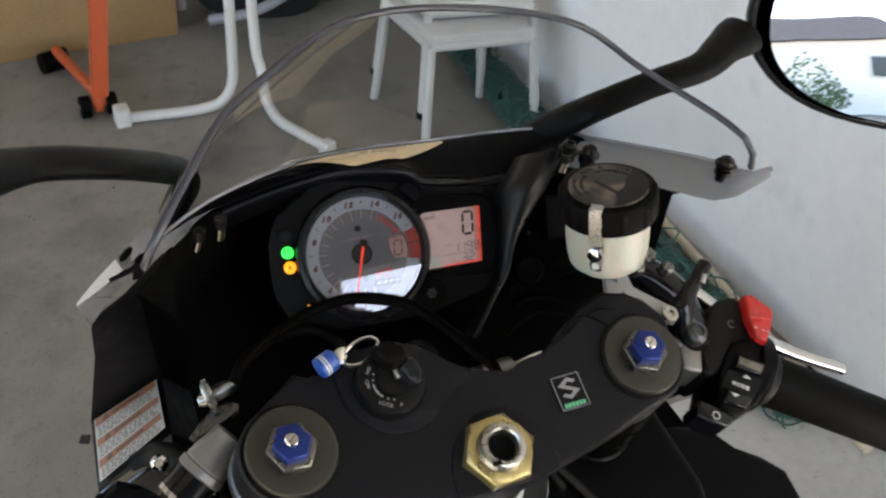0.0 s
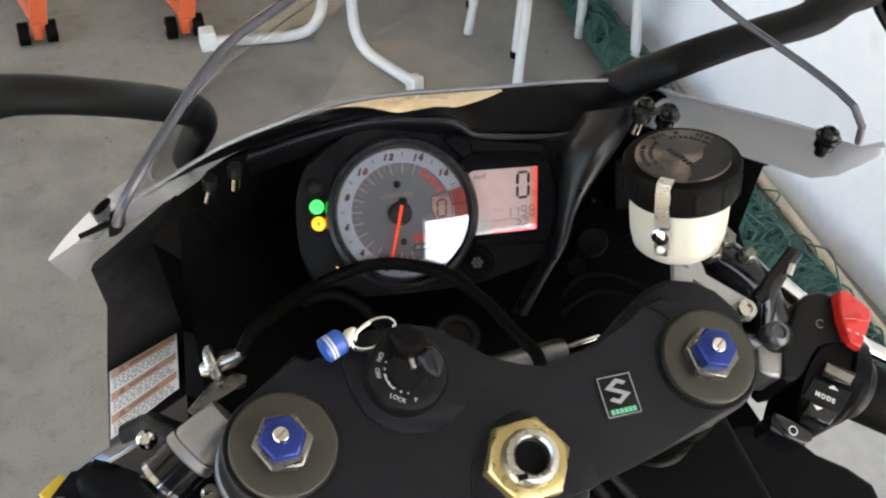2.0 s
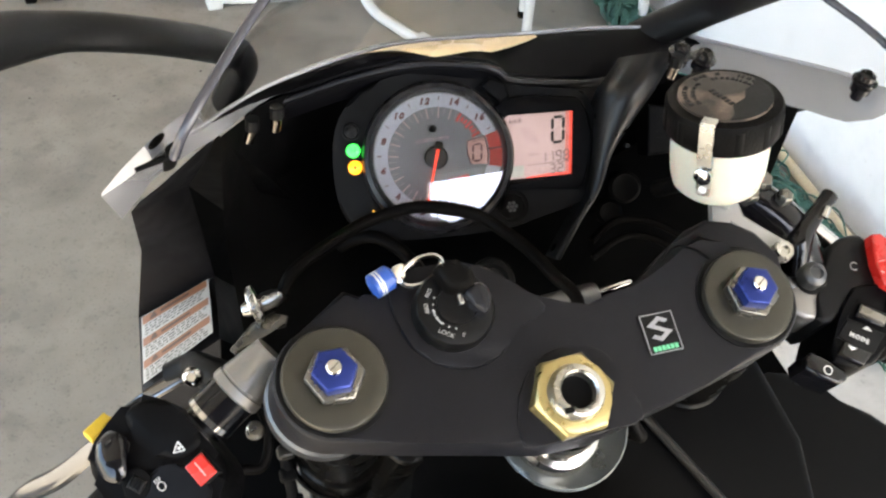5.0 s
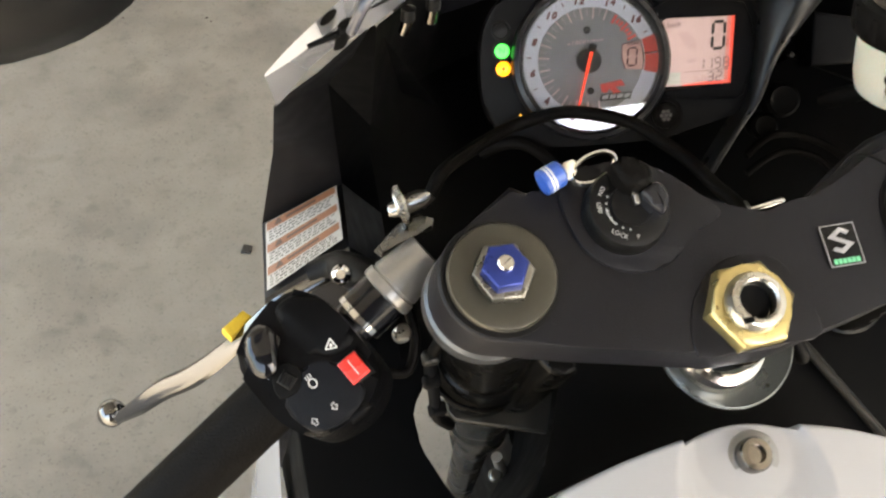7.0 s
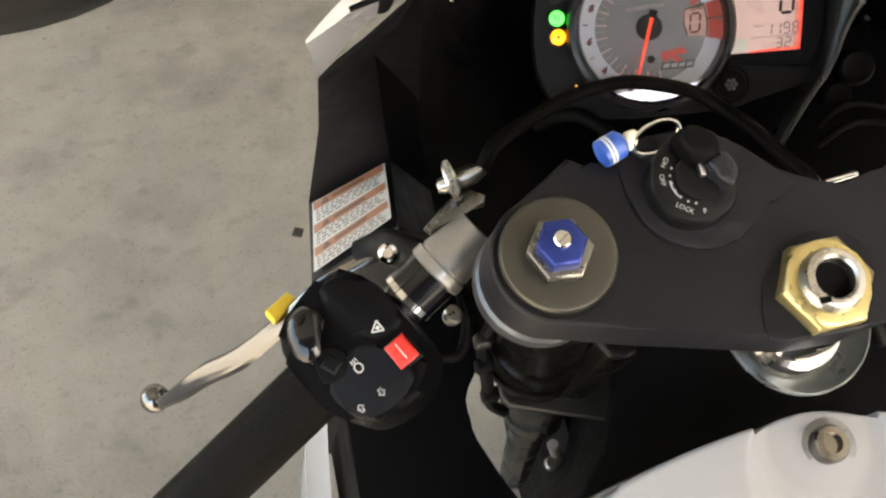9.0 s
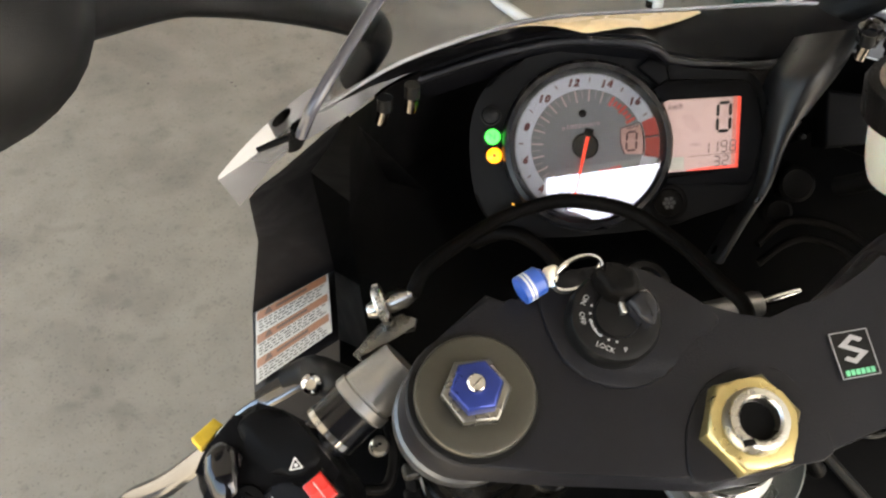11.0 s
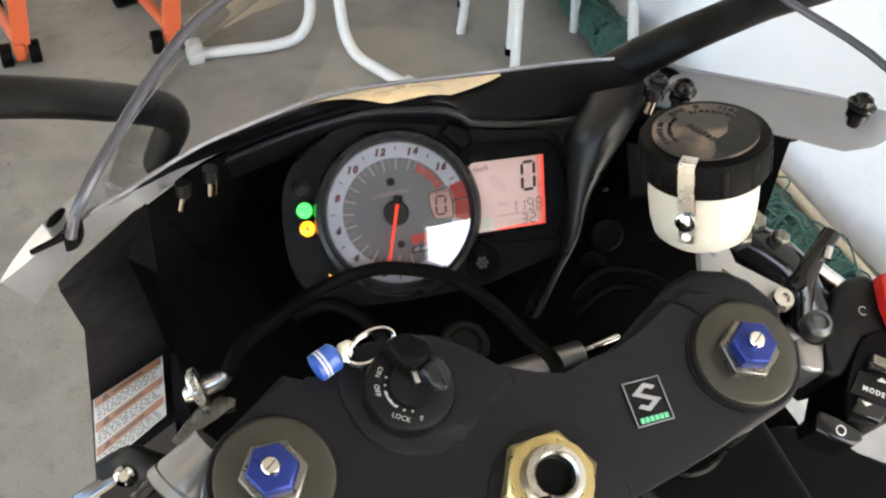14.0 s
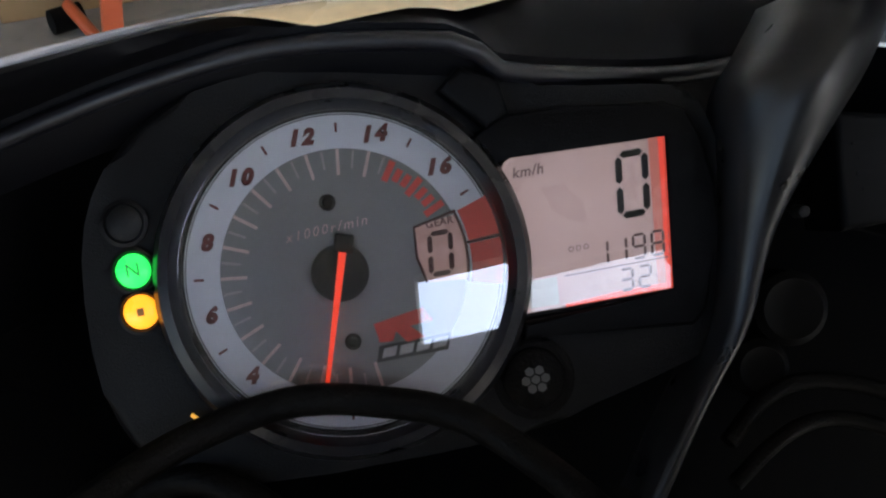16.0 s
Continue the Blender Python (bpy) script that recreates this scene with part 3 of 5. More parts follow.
dl = part("display_lens", prism(B(), [(41.5, 15), (44.5, 19), (82.5, 17.6), (78, -18), (43, -17.5), (44.3, -8), (44.8, 2)], 0.8, 1.6, 0, KL @ mv(62, 0, 0.4) @ pose(0, 0, 0, -0.65, 1.0, 0) @ mv(-62, 0)), M_DLENS, lcd, "clear lens")
dl.visible_shadow = False
b = B()
prism(b, [(36, 26), (45, 30), (60, 29), (84, 26.5), (89, 24), (92, 16), (93.5, 4), (92, -6), (86, -25), (82, -28), (46, -24), (40, -24), (41, -19.5), (79.5, -20), (85, 19.5), (45, 21), (40, 16.5)], -3, 1.8, 1.2, KL)
part("display_frame", b, M_SATIN, gauge, "black display surround")
b = B()
lathe(b, [(10, -8), (10, -1.6), (9, -1.0), (7.6, -1.2), (7.4, 0.2), (6.6, 0.9), (0, 1.1)], 36, KG @ mv(41.2, -33.8))
btn = part("mode_button", b, M_RUBBER, gauge, "black rubber button")
b = B()
for i in range(7):
    x, y = [(0, 0)] [0] if i == 0 else polar(2.4, 60 * i)
    prism(b, [(x + p * 1.0, y + q * 1.0) for p, q in hexagon(1.15, 30)], 0.9, 1.25, 0, KG @ mv(41.2, -33.8))
part("button_mark", b, mat("worn_grey_print", (0.03, 0.03, 0.029), 0.6), btn)
lens = part("gauge_lens", lathe(B(), [(38.5, 3.2), (38.5, 4.4), (0, 4.4), (0, 3.2), (38.5, 3.2)][:3] + [(0, 3.2)][:0], 96, TC), M_LENS, gauge, "clear lens")
lens.visible_shadow = False

# ---- dash panel under the screen, the windscreen, the fairing ----
LIP = [(-98, 180, -95), (-84, 194, -107), (-56, 198, -101), (-28, 198, -90), (4, 194, -78), (38, 184, -71), (48, 180, -72), (56, 175, -76), (104, 171, -85), (143, 174, -88), (178, 182, -96)]
BASE = [(-156, 90, 62), (-149, 116, 20), (-130, 145, -22), (-87, 181, -55), (-30, 207, -80), (12, 215, -88), (73, 212, -88), (141, 208, -88), (174, 198, -82), (190, 174, -62), (219, 125, -17), (230, 94, 11)]
TOP = [(-156, 89, 63), (-148, 96, 82), (-108, 145, 84), (-75, 174, 74), (-14, 209, 66), (57, 210, 62), (149, 213, 25), (192, 180, 10), (220, 131, 20), (224, 102, 30), (231, 95, 12)]


def soft_step(v):
    v = min(max(v, 0.0), 1.0)
    return v * v * (3 - 2 * v)


def even(pts, n):
    """n points spread evenly along a smooth curve."""
    s = spline(pts, 12)
    d = [0.0]
    for a, c in zip(s, s[1:]):
        d.append(d[-1] + (c - a).length)
    return [Vector([float(np.interp(d[-1] * i / (n - 1), d, [p[k] for p in s])) for k in range(3)]) for i in range(n)]


DASH = [(-132, 143, -22), (-87, 180, -57), (-30, 206, -82), (12, 214, -90), (73, 211, -90), (141, 207, -90), (173, 197, -84), (186, 178, -70)]
lip, base, top, dash = even(LIP, 41), even(BASE, 41), even(TOP, 41), even(DASH, 41)
rows = [[p + Vector((0, -6, -14)) for p in lip], [p + Vector((0, -4, -5)) for p in lip], lip, [p + Vector((0, 3, 3)) for p in lip]]
rows += [[a.lerp(c, t) + Vector((0, 0, 6 * math.sin(math.pi * t))) for a, c in zip(lip, dash)] for t in (0.35, 0.65, 1.0)]
# golden band painted where the glossy dash mirrors its warm surroundings
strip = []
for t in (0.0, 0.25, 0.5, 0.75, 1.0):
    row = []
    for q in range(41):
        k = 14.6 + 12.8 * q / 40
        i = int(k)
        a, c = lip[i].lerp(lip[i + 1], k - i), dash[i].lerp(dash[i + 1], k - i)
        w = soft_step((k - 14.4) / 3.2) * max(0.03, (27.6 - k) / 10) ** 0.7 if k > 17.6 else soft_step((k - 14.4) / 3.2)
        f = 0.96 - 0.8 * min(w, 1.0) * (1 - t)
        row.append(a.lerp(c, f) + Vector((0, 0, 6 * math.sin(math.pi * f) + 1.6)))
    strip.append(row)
part("dash_reflection", loft(B(), strip, KC, 0.0006), mat("golden_reflection", (0.80, 0.60, 0.34), 0.3, var=0.15, scale=30), bike, "golden band along the screen base, a reflection put into its colour")
part("dash_lip", tube(B(), [p + Vector((0, -1, 1.2)) for p in lip], 2.4, 12, KC), mat("gloss_dash_edge", (0.006, 0.006, 0.008), 0.36, Specular_IOR_Level=0.35), bike, "rolled glossy dash edge")
part("dash_panel", loft(B(), rows, KC, 0.002), mat("satin_black_dash", (0.0025, 0.0025, 0.0032), 0.5, Specular_IOR_Level=0.06), bike, "black dash panel")
rows = [[a.lerp(c, t) + Vector((0, 10, 14)) * (math.sin(math.pi * t) * math.sin(math.pi * i / 40)) for i, (a, c) in enumerate(zip(base, top))] for t in (0, 0.2, 0.4, 0.6, 0.8, 1.0)]
screen = part("windscreen", loft(B(), rows, KC, 0.002), M_SCREEN, bike, "clear curved acrylic windscreen")
screen.visible_shadow = False
part("screen_edge", tube(B(), top, 2.2, 12, KC), mat("smoky_edge", (0.045, 0.045, 0.055), 0.12), screen, "dark rolled edge")
# white upper fairing: its rolled upper edge follows the screen, its ends reach back as tips
UP = [(-185, 100, 11), (-172, 100, 27), (-157, 106, 36), (-131, 145, -22), (-87, 181, -57), (-30, 208, -83), (12, 216, -91), (73, 213, -91), (141, 209, -91), (174, 199, -85), (189, 175, -65), (219, 126, -20), (232, 95, 8), (247, 89, 11)]
LO = [(-176, 109, -38), (-166, 114, -26), (-155, 119, -12), (-122, 146, -38), (-84, 190, -90), (-30, 226, -132), (12, 240, -145), (73, 240, -150), (141, 226, -145), (165, 200, -120), (180, 150, -68), (202, 108, -30), (214, 84, -5), (246, 87, 8)]
u, l = even(UP, 49), even(LO, 49)
outer = even([(-185, 101, 12), (-175, 103, 30), (-160, 109, 44), (-141, 137, 8), (-131, 147, -20)], 21)
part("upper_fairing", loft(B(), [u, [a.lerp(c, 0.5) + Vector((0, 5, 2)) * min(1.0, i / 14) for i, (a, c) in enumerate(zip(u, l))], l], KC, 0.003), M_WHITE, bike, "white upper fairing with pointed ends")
part("fairing_edge", tube(B(), [p + Vector((0, 0, 0.6)) for p in u[5:-2]], 1.1, 8, KC), mat("pale_clear_edge", (0.34, 0.34, 0.36), 0.15), bike, "pale polished rim of the screen base")
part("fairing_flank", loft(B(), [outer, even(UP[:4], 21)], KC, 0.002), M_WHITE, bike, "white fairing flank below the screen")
part("fairing_grommet", blob(B(), (0, 0, 0), (5.0, 1.8, 1.6), KC @ mv(-160, 106, 45, 40)), M_RUBBER, bike)
part("tip_bracket", prism(tube(B(), [(-171, 93, 47), (-160, 95, 50), (-152, 102, 40)], [1.1, 1.5, 1.0], 10, KC), rounded([(-159, 96), (-154, 97), (-151, 103), (-156, 102)]), 36, 50, 2, KC), M_VOID, bike, "black moulded clip")
def screen_bolt(p, q, label="black screen bolt with a bright end"):
    w = part("screen_bolt", tube(B(), [Vector(p) + Vector((0, 3, 6)), p], 3.7, 16, KC), M_BLACK, bike, label)
    part("bolt_end", tube(B(), [p, Vector(p).lerp(Vector(q), 0.6)], 2.8, 14, KC), M_BOLT, w)
screen_bolt((-103, 152, -48), (-106, 147, -60))
screen_bolt((-89, 157, -48), (-90, 152, -61))
screen_bolt((136, 147, -32), (134, 142, -44))
def stacked_bolt(at, label):
    """A black screen bolt: shaft, washer and a round head, with its nut below."""
    M = KC @ along(at, Vector(at) + Vector((0.1, 0.35, 0.93)), (1, 0, 0))
    w = part("screen_bolt", lathe(B(), [(0, -9), (3.0, -9), (3.4, -8), (3.4, -4), (5.6, -3.6), (5.8, 0), (4.2, 0.4), (4.2, 2.4), (7.2, 2.6), (7.2, 3.8), (5.0, 4.2), (4.8, 7.4), (3.6, 8.4), (0, 8.6)], 20, M), M_GLOSSB, bike, label)
    part("bolt_socket", lathe(B(), [(2.2, 8.7), (0, 8.5)], 12, M), M_VOID, w)
stacked_bolt((152, 146, -31), "black screen bolt with stacked washers")
stacked_bolt((141, 153, -34), "black screen bolt with stacked washers")
stacked_bolt((214.5, 99.5, 8.5), "black fairing bolt with stacked washers")

# left inner side panel with the warning label
PAIRS = [((-158, 113, -16), (-122, 149, -42)), ((-166, 122, -50), (-126, 155, -85)), ((-167, 148, -120), (-130, 172, -150)), ((-160, 164, -220), (-121, 168, -212)), ((-166, 149, -306), (-113, 156, -268)),
         ((-173, 96, -306), (-121, 103, -242)), ((-174, 60, -420), (-122, 56, -330)), ((-172, 20, -560), (-120, 6, -480))]
o, i2 = [Vector(p[0]) for p in PAIRS], [Vector(p[1]) for p in PAIRS]
inward = [p + (Vector((60, 8, -130)) if k < 6 else Vector((3, 0, -14))) for k, p in enumerate(i2)]
part("side_panel", loft(B(), [o, [a.lerp(c, 0.5) for a, c in zip(o, i2)], i2], KC, 0.002), M_INNER, bike, "dark inner side panel")
# added near-black sheet closes the gap, standing in for its deep shade
part("panel_gap_fill", loft(B(), [i2, inward], KC, 0.002), M_VOID, bike, "near-black sheet filling the shaded gap behind the side panel")

# tank: two shoulders and a scoop between them, where the mount bolt sits
TK = KC @ mv(5.4, -76.6, 0, -3.3)
TANK_U = [-1.0, -0.93, -0.85, -0.76, -0.66, -0.55, -0.43, -0.3, -0.15] + [None] * 100 + [0.15, 0.3, 0.43, 0.55, 0.66, 0.76, 0.85, 0.93, 1.0]
def tank_front(x):
    """How far ahead the front edge lies: a bowed lip over the scoop, square-cornered shoulders beside it."""
    a = abs(x)
    if a < 28.6:
        return 4.2 - 8.2e-3 * a * a
    return -0.16 * (a - 28.6) - 1.6e-3 * (a - 28.6) ** 2 - (0.037 * (a - 84) ** 2 if a > 84 else 0)
def tank_row(d):
    """One cross-section of the tank, d millimetres behind its front edge."""
    t = d / 420
    w = 122 + 70 * math.sin(min(t * 1.7, 1) * math.pi / 2) - 120 * max(t - 0.6, 0)
    out = []
    for k, u in enumerate(TANK_U):
        x = -60 + (k - 8.5) * 1.2 if u is None else math.copysign(60 + (w - 60) * abs(u), u)
        y = tank_front(x) - d
        bowl = min(max((math.hypot(x, y + 10) - 23) / max(7.0, 7.0 - 0.42 * y), 0.0), 1.0) ** 1.35
        fade = 1 - soft_step((d - 60) / 90)
        out.append((x, y, -46.6 + 5.6 * (1 - (1 - bowl) * fade) + 0.12 * d - 0.0011 * d * d - (30 + 150 * t) * (abs(x) / w) ** 3))
    return out
tank_ds = [1.5 * k for k in range(1, 51)] + [75 + 28 * k for k in range(1, 13)]
nose_rows = [[(x, y + dy, z + dz) for x, y, z in tank_row(0)] for dy, dz in ((0.5, -60), (0, -4), (-0.3, -1.4), (-0.9, -0.3))]
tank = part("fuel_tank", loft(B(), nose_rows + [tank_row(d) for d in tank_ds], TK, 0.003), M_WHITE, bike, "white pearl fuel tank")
part("mount_washer", lathe(B(), [(12.4, -47.5), (12.4, -45.2), (11.6, -44.6), (0, -44.8)], 40, KC @ mv(9, -88.8)), mat("satin_grey_steel", (0.20, 0.20, 0.20), 0.32, 0.7, var=0.06), tank, "grey washer")
part("mount_bolt", lathe(B(), [(8.2, -45), (8.2, -39.6), (7.2, -38.0), (4.4, -37.8), (4.2, -40.5), (0, -40.5)], 36, KC @ mv(7.4, -88.3)), M_BOLT, tank, "nickel-plated socket head bolt")

# left bar: clip-on, switchgear, grip, clutch lever
LB0, LB1 = Vector((-118, 34, -60)), Vector((-266, -57, -130))
def lb(s):
    return LB0 + (LB1 - LB0).normalized() * s
part("clip_on", tube(B(), [lb(-2), lb(14), lb(19), lb(19.3), lb(20.3), lb(20.6), lb(25), lb(26)], [10.5, 12.8, 13.4, 12.8, 12.8, 14.0, 14.2, 13.4], 32, KC), mat("satin_cast_alloy", (0.30, 0.29, 0.275), 0.36, 0.85, var=0.06, scale=60), bike, "bare cast clip-on stub")
part("handlebar", tube(B(), [lb(20), lb(110)], 11, 24, KC), M_GLOSSB, bike, "gloss black bar")
part("grip", tube(B(), [lb(84), lb(92), lb(100), lb(225), lb(230)], [14, 17.5, 15.5, 15.5, 14], 28, KC), M_RUBBER, bike, "black rubber grip")
D = Vector((-0.833, -0.464, -0.303))
SX = Vector((0.3, 0.3, 1)).cross(D).normalized()
SWP = KC @ frame_of(Vector((-174.6, 2.5, -80.6)), D, SX, D.cross(SX), 1.0)
sw = part("left_switchgear", prism(B(), rounded([(-7, -27), (-14, -21), (-20, -9), (-21, 12), (-20, 28), (-12, 37), (-1, 41), (12, 40), (23, 35), (30, 22), (31.5, 8), (31, -13), (24, -20), (14, -24)], 3), -18, 17.5, 7, SWP), M_SATIN, bike, "grained black switch housing")
part("housing_shoulder", prism(B(), rounded([(2, -22), (-9, -23), (-18, -15), (-21, 4), (-19, 14), (-8, 15), (0, 8), (4, -6)], 3), 10, 19.6, 5, SWP), M_SATIN, sw)
part("switch_panel", prism(B(), rounded([(11, 9), (3.6, 9), (-6, 16), (-8.5, 25), (-8, 35), (3, 39.5), (14, 38), (22, 33), (24.5, 16)], 3), 12, 19.6, 2.4, SWP), M_PANEL, sw, "smooth blue-grey control panel")
# near-black plate on top of the panel draws the shade of a recess
part("rocker_well_shade", prism(B(), rounded([(19.5, 1), (11, 2), (9, 10), (16, 15.5), (24, 11.5)], 3), 12, 19.9, 0.6, SWP), M_VOID, sw, "near-black plate drawing the shaded recess of the horn button")
def on_switch(outline, h0, h1, bevel, c, rot=0):
    return prism(B(), outline, h0, h1, bevel, SWP @ mv(c[0], c[1], 0, rot))
hz = part("hazard_button", on_switch(rect(10, 12), 17, 21.4, 1.2, (-10.5, 24)), M_RED, sw, "red hazard button")
part("button_rim", on_switch(rect(12, 14), 14, 19.4, 1, (-10.5, 24)), M_BLACK, sw)
part("button_line", on_switch(rect(0.4, 8), 21.4, 21.6, 0, (-10.5, 24)), M_PRINT, hz)
b = B()
for k in range(3):
    a, c = polar(3.1, 120 * k + 30), polar(3.1, 120 * k + 150)
    tube(b, [(*a, 20.0), (*c, 20.0)], 0.34, 6, SWP @ mv(-9, 9, 0, 90))
lathe(b, [(0.9, 19.6), (0, 20.2)], 10, SWP @ mv(-9, 9))
part("hazard_mark", b, M_PRINT, sw, "white triangle mark")
b = B()
ring_tube(b, [(2.2 * math.cos(a), 1.8 * math.sin(a), 20.0) for a in (2 * math.pi * k / 14 for k in range(14))], 0.26, 6, SWP @ mv(8, 17, 0, 90))
for k in (-1, 0, 1):
    box(b, (-3.6, k * 1.2, 20.0), (1.8, 0.38, 0.3), 0, SWP @ mv(8, 17, 0, 90))
part("headlight_mark", b, M_PRINT, sw, "white lamp mark")
for c, r in (((7, 31.5), 0), ((18, 31), 180)):
    b = B()
    ring_tube(b, [(x, y, 19.8) for x, y in ((-1.7, -0.7), (0, -0.7), (0, -1.6), (1.8, 0), (0, 1.6), (0, 0.7), (-1.7, 0.7))], 0.22, 6, SWP @ mv(*c, 0, 90 + r))
    part("turn_mark", b, M_PRINT, sw, "white outlined arrow mark")
ps = part("pass_switch", prism(B(), rounded([(12.4, -23), (7.5, -16), (6.4, -9), (15.5, -3), (22, 3), (25.5, -2.6), (26, -13), (19.7, -20.7)], 3), 10, 17.8, 2.0, SWP), M_GLOSSB, sw, "gloss black passing-light rocker")
part("rocker_top", tube(B(), spline([(11.5, -19.5, 19), (13, -16, 20.5), (17, -9.5, 21), (21, -2, 19.5), (22.5, 0.5, 18.2)], 4), [4.2, 7.2, 8.0, 6.4, 3.6], 24, SWP, 0.62, (0, 0, 1)), mat("polished_black_plastic", (0.003, 0.003, 0.004), 0.1, Specular_IOR_Level=0.35, Coat_Weight=0.15), ps, "rounded gloss top")
hb = part("horn_button", prism(B(), rect(7, 8), 16, 20.9, 1.5, SWP @ mv(16, 8, 0, 20)), M_BLACK, sw, "black horn button")
b = B()
for k in (-1, 0, 1):
    box(b, (0, k * 2.2, 21.0), (5, 0.7, 0.4), 0, SWP @ mv(16, 8, 0, 20))
part("horn_mark", b, M_SATIN, hb)
part("turn_switch", prism(B(), rect(12, 7), 8, 18, 2.5, SWP @ mv(0, 39)), M_SATIN, sw, "black turn switch")
part("switch_ring", tube(B(), [lb(40), lb(43)], 13.4, 28, KC), M_CHROME, sw, "bright ring")
M_LEVER = mat("polished_lever_alloy", (0.15, 0.147, 0.143), 0.12, 1.0, var=0.05)
part("clutch_lever", tube(B(), spline([(-152, 48, -106), (-163, 45, -112), (-184, 40, -126), (-205, 30, -150), (-227, 24, -180), (-246, 24, -205), (-260, 22, -226), (-274, 22, -250)], 6), [3.4, 3.4, 3.8, 5.0, 6.2, 6.2, 5.4, 3.6], 8, KC, 0.7), M_LEVER, bike, "polished clutch lever")
part("lever_ball", blob(B(), (-277.7, 27, -258), 8.6, KC), M_LEVER, bike)
CAB = [(-100, 76, -94), (-90, 88, -93), (-65, 104, -105), (-38, 117, -114), (-11, 119, -110), (10, 111, -104), (24, 102, -100), (33, 89, -95), (38, 72, -82), (42, 50, -68), (48, 32, -62), (53, 14, -92), (65, -10, -141)]
part("clutch_cable", tube(B(), spline(CAB, 10), 3.7, 14, KC), M_RUBBER, bike, "black sheathed clutch cable")

# right bar
RB0, RB1 = Vector((128, 34, -40)), Vector((330, -84, -85))
def rb(s):
    return RB0 + (RB1 - RB0).normalized() * s
part("handlebar", tube(B(), [rb(0), rb(110)], 11, 24, KC), M_GLOSSB, bike)
part("grip", tube(B(), [rb(110), rb(114), rb(230), rb(235)], [16, 17, 16.5, 15], 28, KC), M_RUBBER, bike)
rsw = part("right_switchgear", prism(B(), rounded([(193, 2), (209, 1), (217, -5), (217, -13), (208, -25), (191, -39), (179, -41), (165, -35), (170, -23), (182, -8)], 2), -78, -34, 2.5, KC), M_SATIN, bike, "grained black switch housing")
part("throttle_collar", tube(B(), [rb(88), rb(90), rb(100), rb(104)], [23, 26, 26, 21], 40, KC), M_SATIN, rsw, "round throttle collar")
part("throttle_tube", tube(B(), [rb(103), rb(106), rb(110)], [19.5, 19.5, 18], 32, KC), M_BLACK, rsw)
part("housing_shell", prism(B(), rounded([(178, 12), (190, 28), (206, 32), (214, 27), (209, 12), (209, 1), (193, 1), (185, -7), (174, -14), (166, -10)], 2), -74, -36, 3, KC), M_BLACK, rsw, "gloss black upper shell")
kill = part("kill_switch", prism(B(), [(207.5, -1.5), (208, 12), (211, 24), (213, 27.5), (218, 27), (227, 14), (226, 10), (219, 2), (212, -6)], -44, -28, 1.8, KC), M_RED, rsw, "glossy red kill switch")
part("kill_ridge", tube(B(), spline([(208.4, 11.6, -27.6), (212, 11, -27.0), (222, 7, -27.6)], 4), 0.8, 8, KC), M_RED, kill)
for c, d in (((209, 5), -40), ((213, 2), -40), ((216, 0), -40)):
    part("kill_mark", box(B(), (0, 0, -27.8), (1.8, 0.6, 0.3), 0, KC @ mv(*c, 0, d)), M_PRINT, kill)
# the rocker's well is a near-black plate, its shade put in by colour
part("rocker_well_shade", prism(B(), [(192, -5), (211, -17), (200, -27), (181, -14)], -40, -33.8, 0.4, KC), M_VOID, rsw)
rock = part("mode_rocker", prism(B(), [(191, -8), (206, -18), (199, -24), (184, -15)], -40, -31, 1.5, KC), M_GLOSSB, rsw, "glossy black rocker")
part("rocker_ridge", prism(B(), [(190.5, -9.5), (203, -19.5), (199, -22.5), (187.5, -13)], -31.5, -29.8, 0.6, KC), mat("silvery_brown_plastic", (0.13, 0.115, 0.09), 0.3), rock)
tile = part("mode_plate", prism(B(), [(181, -14.5), (199.5, -27), (188, -36), (171, -23)], -38, -33, 0.5, KC), M_BLACK, rsw)
part("mode_text", words(B(), "MODE", 3.5, KC @ mv(183.2, -26.2, -32.9, -37), 0, 0.1, 1.25, "CENTER", 0.12), M_PRINT, tile)
part("mode_arrow", prism(B(), [(187.3, -21.6), (192, -24.4), (190.4, -21)], -33.2, -32.7, 0, KC), M_PRINT, tile)
low = part("mode_rocker", prism(B(), [(173.5, -26), (187, -36), (178.5, -41), (166, -32.5)], -40, -31.4, 1.6, KC), M_GLOSSB, rsw, "glossy black rocker")
part("mode_arrow", prism(B(), [(174, -28.8), (178.4, -31.8), (174.8, -31.9)], -31.8, -31.0, 0, KC), M_PRINT, low)
strt = part("starter_button", prism(B(), rounded([(155, -27), (171, -41), (164, -47), (149, -35)], 2), -56, -36, 2, KC), M_GLOSSB, rsw, "black starter button")
part("starter_mark", ring_tube(B(), [(160 + 2.3 * math.cos(k / 3), -38.6 + 2.3 * math.sin(k / 3), -35.6) for k in range(19)], 0.35, 6, KC), M_PRINT, strt)
part("shell_mark", tube(B(), [(199 + 2.2 * math.cos(0.4 + k / 3), 13.4 + 2.2 * math.sin(0.4 + k / 3), -35.6) for k in range(15)], 0.24, 6, KC), M_WORN, rsw)
part("perch_clamp", prism(B(), rounded([(176, 24), (182, 16), (174, -2), (166, -10), (156, -4), (160, 10), (166, 22)], 2), -62, -38, 2.5, KC), M_ALU, rsw, "cast clamp of the brake perch")
part("clamp_bolt", lathe(B(), [(9, -40), (9, -35), (7.5, -31.5), (4, -29.8), (0, -29.4)], 28, KC @ mv(171, 12)), M_BLACK, rsw, "black domed clamp bolt")
RA = Vector((-0.10, 0.53, 0.84)).normalized()
